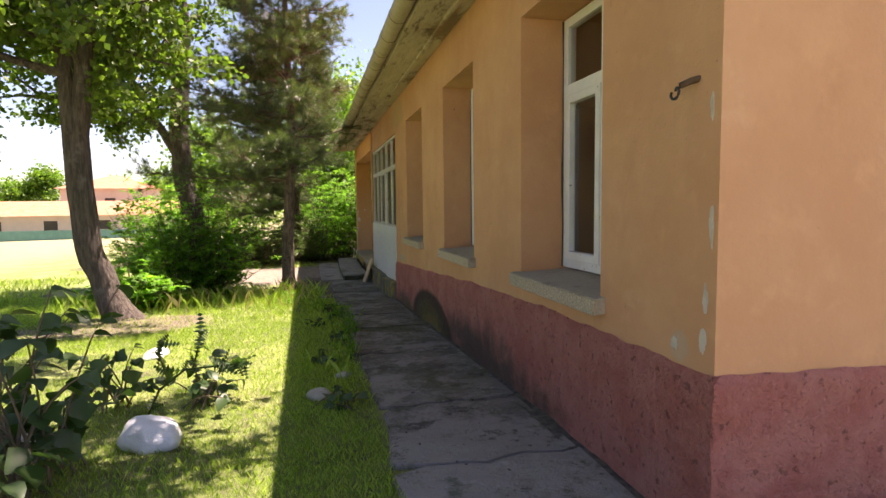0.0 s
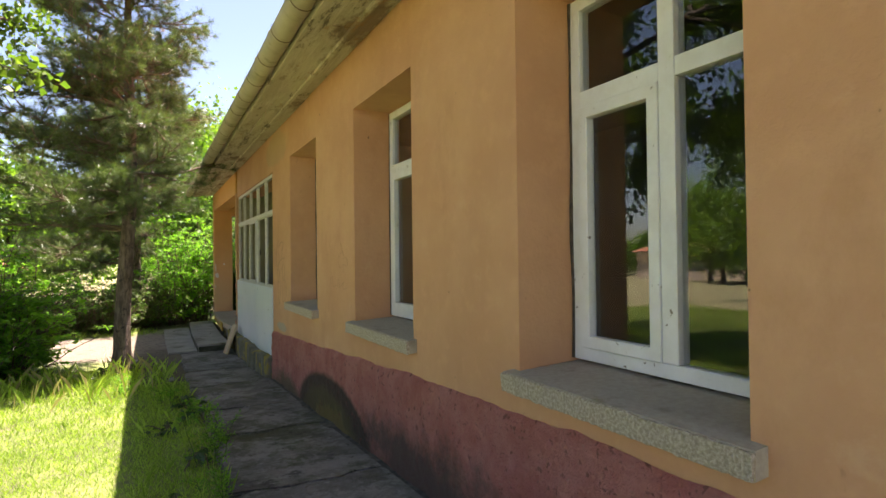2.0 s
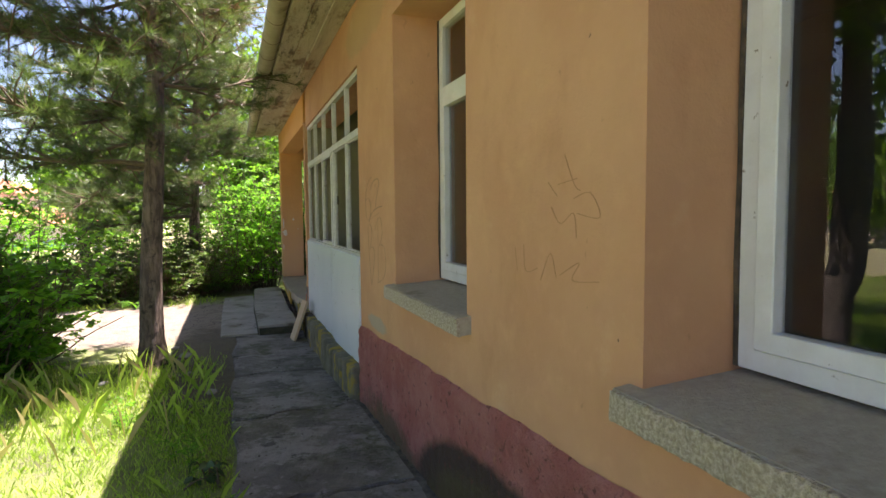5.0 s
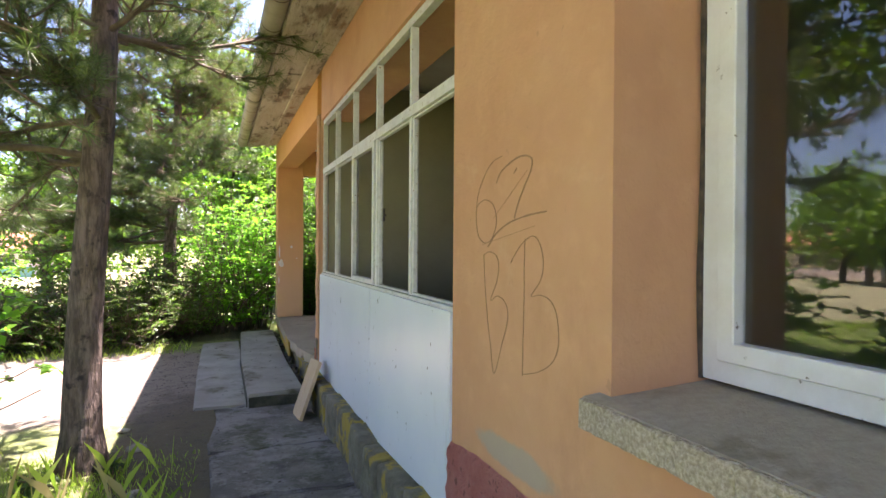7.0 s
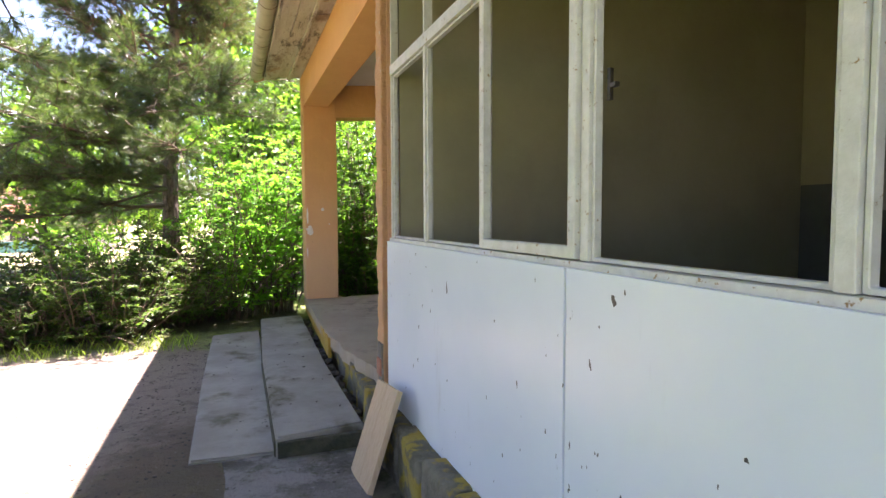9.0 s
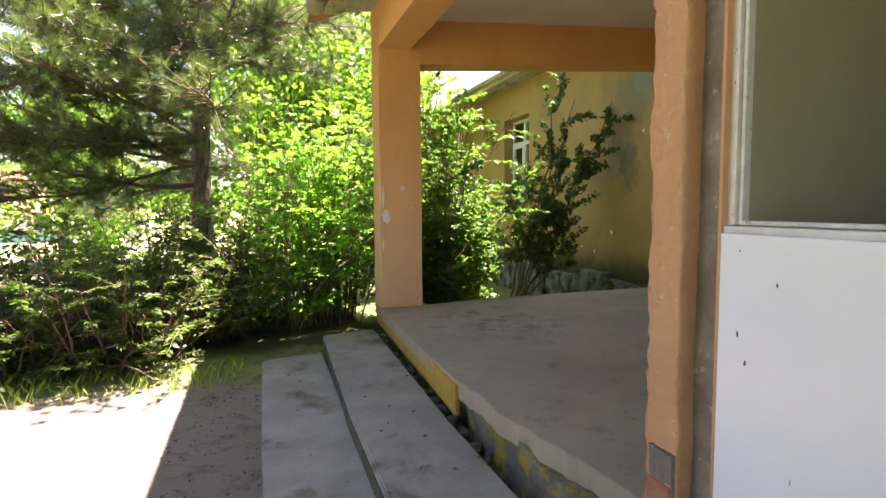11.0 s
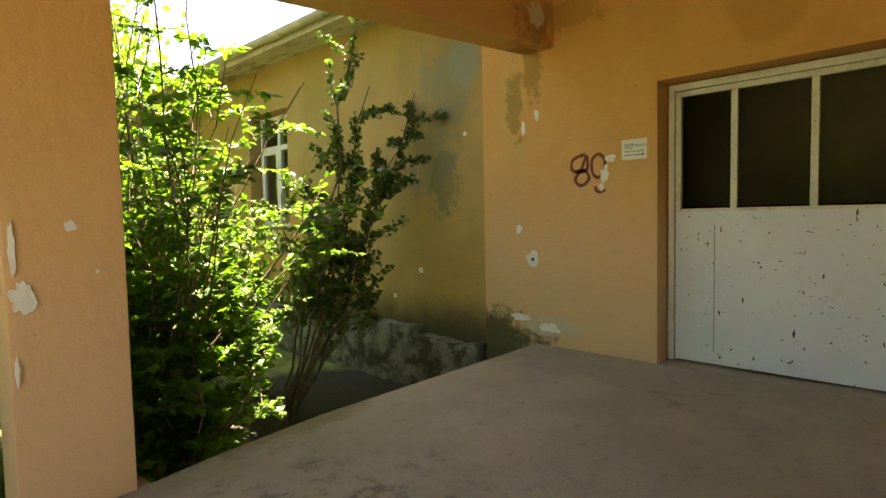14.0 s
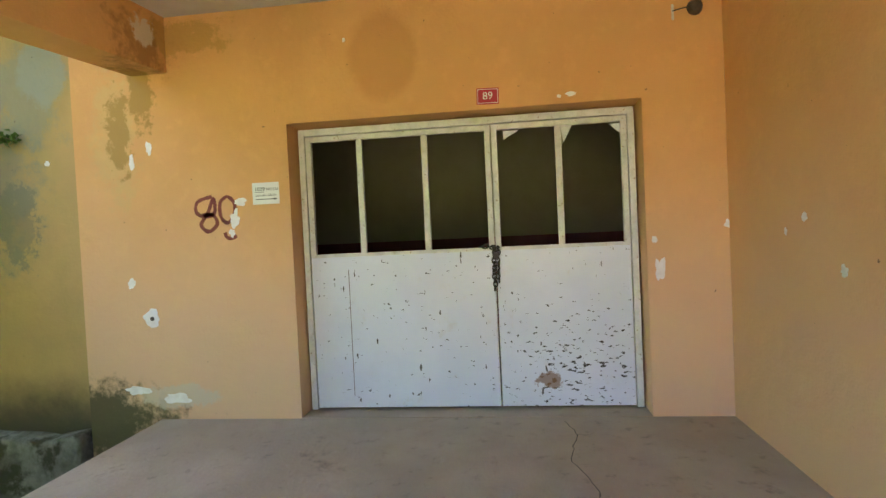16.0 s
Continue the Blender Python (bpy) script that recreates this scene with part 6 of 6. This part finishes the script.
# ---- chain, lamp holder, bracket ----
def chain():
    t = thing("door_chain", (D + 0.15, 15.37, 1.5), "dark steel chain with padlock holding the door leaves", "chain")
    rng = random.Random(4)

    def link(c, m):
        bm = bmesh.new()
        ring = 10
        V = []
        for i in range(ring):
            a = 2 * math.pi * i / ring
            p = Vector((0.014 * math.cos(a), 0, 0.021 * math.sin(a)))
            n = Vector((math.cos(a), 0, math.sin(a)))
            for j in range(5):
                b = 2 * math.pi * j / 5
                V.append(bm.verts.new(p + n * 0.0055 * math.cos(b) + Vector((0, 0.0055 * math.sin(b), 0))))
        for i in range(ring):
            for j in range(5):
                bm.faces.new((V[i * 5 + j], V[i * 5 + (j + 1) % 5], V[((i + 1) % ring) * 5 + (j + 1) % 5], V[((i + 1) % ring) * 5 + j]))
        bm.transform(Matrix.Translation(c) @ m)
        part("link", bm, M_DARK, t, smooth=True)
    for s in (-0.014, 0.012):
        z = 1.50
        for i in range(11 if s > 0 else 9):
            link(Vector((D + 0.158 + rng.uniform(-0.005, 0.005), 15.37 + s + rng.uniform(-0.006, 0.006), z)), Matrix.Rotation(radians(90 * (i % 2) + rng.uniform(-25, 25)), 4, "Z"))
            z -= 0.028
    for i in range(5):
        link(Vector((D + 0.158, 15.36 + 0.026 * i, 1.505 + 0.004 * i)), Matrix.Rotation(radians(80), 4, "X") @ Matrix.Rotation(radians(90 * (i % 2)), 4, "Z"))
    part("padlock", boxes((D + 0.14, 15.345, 1.43, D + 0.162, 15.385, 1.475), bevel=0.006), M_DARK, t, "dark padlock body")


chain()


def lamp_holder():
    t = thing("lamp_holder", (D, 14.04, 3.0), "bare dark lamp holder and small bracket on the porch wall", "lamp")
    bm = bmesh.new()
    bmesh.ops.create_cone(bm, cap_ends=True, segments=18, radius1=0.05, radius2=0.038, depth=0.04, matrix=Matrix.Translation((D - 0.02, 14.02, 3.0)) @ Matrix.Rotation(radians(-90), 4, "Y"))
    part("socket", bm, M_DARK, t)
    mesh_np("wire", *tubes([(np.array([(D - 0.02, 14.06, 3.0), (D - 0.04, 14.1, 2.99), (D - 0.012, 14.16, 2.985)]), [0.004] * 3)], 6), M_DARK, t)
    part("clip", boxes((D - 0.008, 14.15, 2.93, D - 0.001, 14.165, 3.03), bevel=0.002), M_OLDWHITE, t)


lamp_holder()


def wall_bracket():
    t = thing("wall_bracket", (F, 3.58, 2.03), "short grey pipe stub with a curled black cable end", "bracket")
    mesh_np("pipe", *tubes([(np.array([(F + 0.02, 3.51, 2.01), (F - 0.02, 3.54, 2.0), (F - 0.05, 3.555, 1.985)]), [0.012, 0.012, 0.011])], 10), M_RUST, t, "grey pipe stub", True)
    a = np.linspace(0, 7.5, 26)
    p = np.stack([F - 0.048 - 0.003 * a, 3.565 + 0.015 * np.cos(a), 1.972 + 0.015 * np.sin(a) - 0.003 * a], 1)
    mesh_np("cable", *tubes([(p, [0.005] * 26)], 6), M_INK, t, "curled black cable", True)


wall_bracket()


# ---- sacks, stones, litter ----
def sack(at, size, seed, label):
    rng = random.Random(seed)
    bm = bmesh.new()
    bmesh.ops.create_icosphere(bm, subdivisions=4, radius=1.0)
    for v in bm.verts:
        c = v.co.copy()
        n = 0.16 * noise.noise(c * 1.6 + Vector((seed, 0, 0))) + 0.07 * abs(noise.noise(c * 5 + Vector((0, seed, 0)))) + 0.03 * noise.noise(c * 12)
        v.co = c * (1 + n)
        v.co = Vector((v.co.x * size[0], v.co.y * size[1], max(v.co.z, -0.45) * size[2]))
    bm.transform(Matrix.Translation((at[0], at[1], ground_height(*at) + size[2] * 0.42)) @ Matrix.Rotation(rng.uniform(0, 6), 4, "Z"))
    t = part("plastic_sack", bm, M_BAG, None, label, True)
    return tagged(t, category="sack", group="white sacks")


sack((-0.62, 4.98), (0.17, 0.13, 0.11), 2, "crumpled white plastic sack lying on the grass")
sack((-1.40, 5.1), (0.22, 0.15, 0.12), 5, "large crumpled white sack among the weeds")
sack((-1.14, 7.2), (0.15, 0.09, 0.05), 8, "flat white plastic scrap on the grass")
rng = random.Random(15)
for k, (x, y, s) in enumerate([(0.27, 5.5, 0.09), (0.45, 5.95, 0.06), (0.20, 12.0, 0.05), (-0.75, 12.3, 0.06), (0.1, 12.9, 0.07), (-0.5, 11.9, 0.05), (0.42, 11.2, 0.05), (-0.05, 13.4, 0.05)]):
    bm = bmesh.new()
    bmesh.ops.create_icosphere(bm, subdivisions=2, radius=s)
    for v in bm.verts:
        v.co *= 1 + 0.35 * noise.noise(v.co * 14 + Vector((k * 4, 0, 0)))
        v.co.z *= 0.5
    bm.transform(Matrix.Translation((x, y, ground_height(x, y) + s * 0.2)))
    tagged(part("stone", bm, M_PALESTONE, None, "small grey stone lying by the path", True), category="stone", group="loose stones")
bm = bmesh.new()
for k in range(650):
    x, y = rng.choice([(rng.uniform(0.62, 1.5), rng.uniform(4, 13.5)), (rng.uniform(0.62, 1.5), rng.uniform(9, 13.7)), (rng.uniform(-0.2, 0.43), rng.uniform(11, 17.3)), (rng.uniform(-0.2, 0.43), rng.uniform(13.5, 17.3)), (rng.uniform(0.5, 1.4), rng.uniform(14.0, 17.2)) if k % 3 == 0 else (rng.uniform(0.0, 0.43), rng.uniform(13.5, 17.0))])
    s = rng.uniform(0.003, 0.010)
    z = gz(x, y) + 0.03 if y < 13.8 and x > 0.6 else (0.141 if x > 0.92 and y > 13.85 else (0.037 if x > 0.45 and y > 13.85 else ground_height(x, y)))
    box(bm, x - s, y - s * 0.6, z, x + s, y + s * 0.6, z + s * 0.5, 0, Matrix.Rotation(rng.uniform(0, 3), 4, "Z"))
tagged(part("leaf_litter", bm, M_RUBBLE, None, "small crumbs and dead leaves on path and steps"), category="litter", kind="stuff")


# ---- weeds in front ----
def broad_weed(at, height, n, size, seed, label, name="broad_weed", spread=0.35, group="broad weeds"):
    """Stems with broad folded leaves, each a part."""
    rng = np.random.default_rng(seed)
    z0 = ground_height(*at)
    t = thing(name, (at[0], at[1], z0), label, "weed", group)
    prof = [(0, 0.0), (0.12, 0.30), (0.35, 0.42), (0.65, 0.30), (0.88, 0.12), (1.0, 0.0)]
    Q = np.array([(i * 3 + j, i * 3 + j + 1, i * 3 + j + 4, i * 3 + j + 3) for i in range(5) for j in range(2)])
    for _ in range(n):
        a = rng.uniform(0, 6.28)
        r = spread * rng.uniform(0.15, 1)
        tip = np.array([at[0] + r * math.cos(a), at[1] + r * math.sin(a), z0 + height * rng.uniform(0.25, 1)])
        p = np.linspace((at[0] + rng.normal() * 0.06, at[1] + rng.normal() * 0.06, z0), tip, 6)
        p[:, 2] += 0.12 * height * np.sin(np.linspace(0, math.pi, 6))
        stem = mesh_np("stem", *tubes([taper(p, 0.006, 0.003)], 5), M_TWIG, t)
        q, d = along(p, int(rng.integers(3, 6)), rng, 0.45)
        q[0] = tip
        for c in q:
            w = np.array([math.cos(a + rng.normal() * 0.9), math.sin(a + rng.normal() * 0.9), -0.25 + rng.normal() * 0.3])
            w /= np.linalg.norm(w)
            s = np.cross(w, [0, 0, 1.0] + rng.normal(size=3) * 0.35)
            s /= np.linalg.norm(s)
            nn = np.cross(s, w)
            L = size * rng.uniform(0.6, 1.3)
            V = []
            for f, h in prof:
                for sg in (-1, 0, 1):
                    wob = 1 + 0.18 * rng.normal() * (sg != 0)
                    V.append(c + w * L * f + s * sg * h * L * wob + nn * (abs(sg) * h * L * 0.28 - 0.25 * L * f * f))
            mesh_np("leaf", np.array(V), Q, L_BROAD, stem, smooth=True)


broad_weed((-0.98, 4.5), 0.90, 20, 0.115, 1, "tall dark broad-leaved weed at the lawn edge", spread=0.5)
broad_weed((-1.35, 5.0), 0.75, 16, 0.11, 2, "tall dark broad-leaved weed at the lawn edge", spread=0.45)
for k, (x, y, h, s) in enumerate([(-0.95, 4.7, 0.40, 0.10), (-0.9, 4.1, 0.42, 0.11), (-0.5, 5.6, 0.35, 0.08), (-1.0, 5.7, 0.42, 0.09), (-1.8, 5.6, 0.6, 0.1)]):
    broad_weed((x, y), h, 13, s, 10 + k, "low dark broad-leaved weed in the grass", spread=0.3)
for k, (x, y, h, s) in enumerate([(0.40, 5.3, 0.13, 0.06), (0.30, 6.5, 0.12, 0.06), (0.48, 7.4, 0.16, 0.05), (0.28, 8.3, 0.12, 0.05), (0.45, 9.3, 0.14, 0.05), (-0.35, 12.2, 0.14, 0.05), (0.0, 12.4, 0.13, 0.05), (0.52, 8.7, 0.18, 0.06)]):
    broad_weed((x, y), h, 8, s, 40 + k, "small leafy weed by the path", "path_weed", 0.12, "path weeds")


def feathery_weed(at, height, n, seed):
    """Upright stems with short narrow leaves, thin enough to see through."""
    rng = np.random.default_rng(seed)
    z0 = ground_height(*at)
    t = thing("feathery_weed", (at[0], at[1], z0), "tall thin feathery green weed at the path edge", "weed", "feathery weeds")
    wood, fol = [], []
    for _ in range(n):
        s = (at[0] + rng.normal() * 0.05, at[1] + rng.normal() * 0.08, z0 - 0.01)
        p = grow(s, (rng.normal() * 0.18, rng.normal() * 0.18, 1), height * rng.uniform(0.5, 1.0), rng, 7, 0.02, 0.2)
        wood.append(taper(p, 0.0035, 0.001))
        for _ in range(9):
            q, d = along(p, 1, rng, 0.15)
            b = rng.uniform(0, 6.28)
            tw = grow(q[0], (math.cos(b), math.sin(b), 0.6), rng.uniform(0.04, 0.11), rng, 3, 0.0, 0.2)
            wood.append(taper(tw, 0.0015, 0.0007))
            lq, ld = along(tw, 9, rng, 0.1)
            fol.append(leaves(lq, 0.026, rng, ld, 0.0, 0.28, 0.5, 0.8))
    mesh_np("stemwork", *tubes(wood, 4), L_HEDGE, t)
    mesh_np("foliage", *merge(fol), L_BRIGHT, t)


for k, (x, y, h, n) in enumerate([(0.60, 7.45, 0.36, 7), (0.60, 7.8, 0.32, 6), (0.55, 6.7, 0.24, 5), (0.50, 8.6, 0.25, 5), (0.35, 9.6, 0.22, 4), (-0.1, 10.4, 0.26, 5)]):
    feathery_weed((x, y), h, n, 400 + k)


def thistle():
    rng = np.random.default_rng(9)
    z0 = ground_height(-0.62, 5.3)
    t = thing("thistle", (-0.62, 5.3, z0), "spiny dark thistle with budded tip", "weed")
    main = np.array([(-0.75, 5.35, z0), (-0.66, 5.35, z0 + 0.2), (-0.5, 5.28, z0 + 0.33), (-0.32, 5.2, z0 + 0.36), (-0.15, 5.14, z0 + 0.38)])
    side = np.array([(-0.45, 5.25, z0 + 0.34), (-0.42, 5.25, z0 + 0.45), (-0.40, 5.27, z0 + 0.55)])
    side2 = np.array([(-0.6, 5.3, z0 + 0.28), (-0.64, 5.3, z0 + 0.42), (-0.62, 5.28, z0 + 0.5)])
    wood = [taper(main, 0.009, 0.005), taper(side, 0.006, 0.004), taper(side2, 0.006, 0.004)]
    V, Q, off = [], [], 0
    for p, n in ((main, 26), (side, 10), (side2, 10)):
        q, d = along(p, n, rng, 0.1)
        for c, dd in zip(q, d):
            w = unit((rng.normal(size=3) + dd * 0.5)[None])[0]
            s = unit(np.cross(w, rng.normal(size=3))[None])[0]
            L = rng.uniform(0.06, 0.14)
            for k in range(5):
                f0, f1 = k / 5, (k + 1) / 5
                h = 0.018 * (1 - f0) + 0.004
                for sg in (-1, 1):
                    V += [c + w * L * f0, c + w * L * (f0 + 0.1) + s * sg * h * 2.0, c + w * L * f1, c + w * L * (f0 + f1) / 2]
                    Q.append((off, off + 1, off + 2, off + 3))
                    off += 4
    mesh_np("stemwork", *tubes(wood, 6), L_BROAD, t)
    mesh_np("spiny_leaf", np.array(V), np.array(Q), L_BROAD, t)
    for c in (main[-1], side[-1], side2[-1]):
        bm = bmesh.new()
        bmesh.ops.create_icosphere(bm, subdivisions=2, radius=0.016, matrix=Matrix.Translation(Vector(c)))
        for v in bm.verts:
            v.co += (v.co - Vector(c)) * (0.4 * abs(noise.noise(v.co * 190)))
        part("bud", bm, L_BROAD, t, "spiny green bud")


thistle()
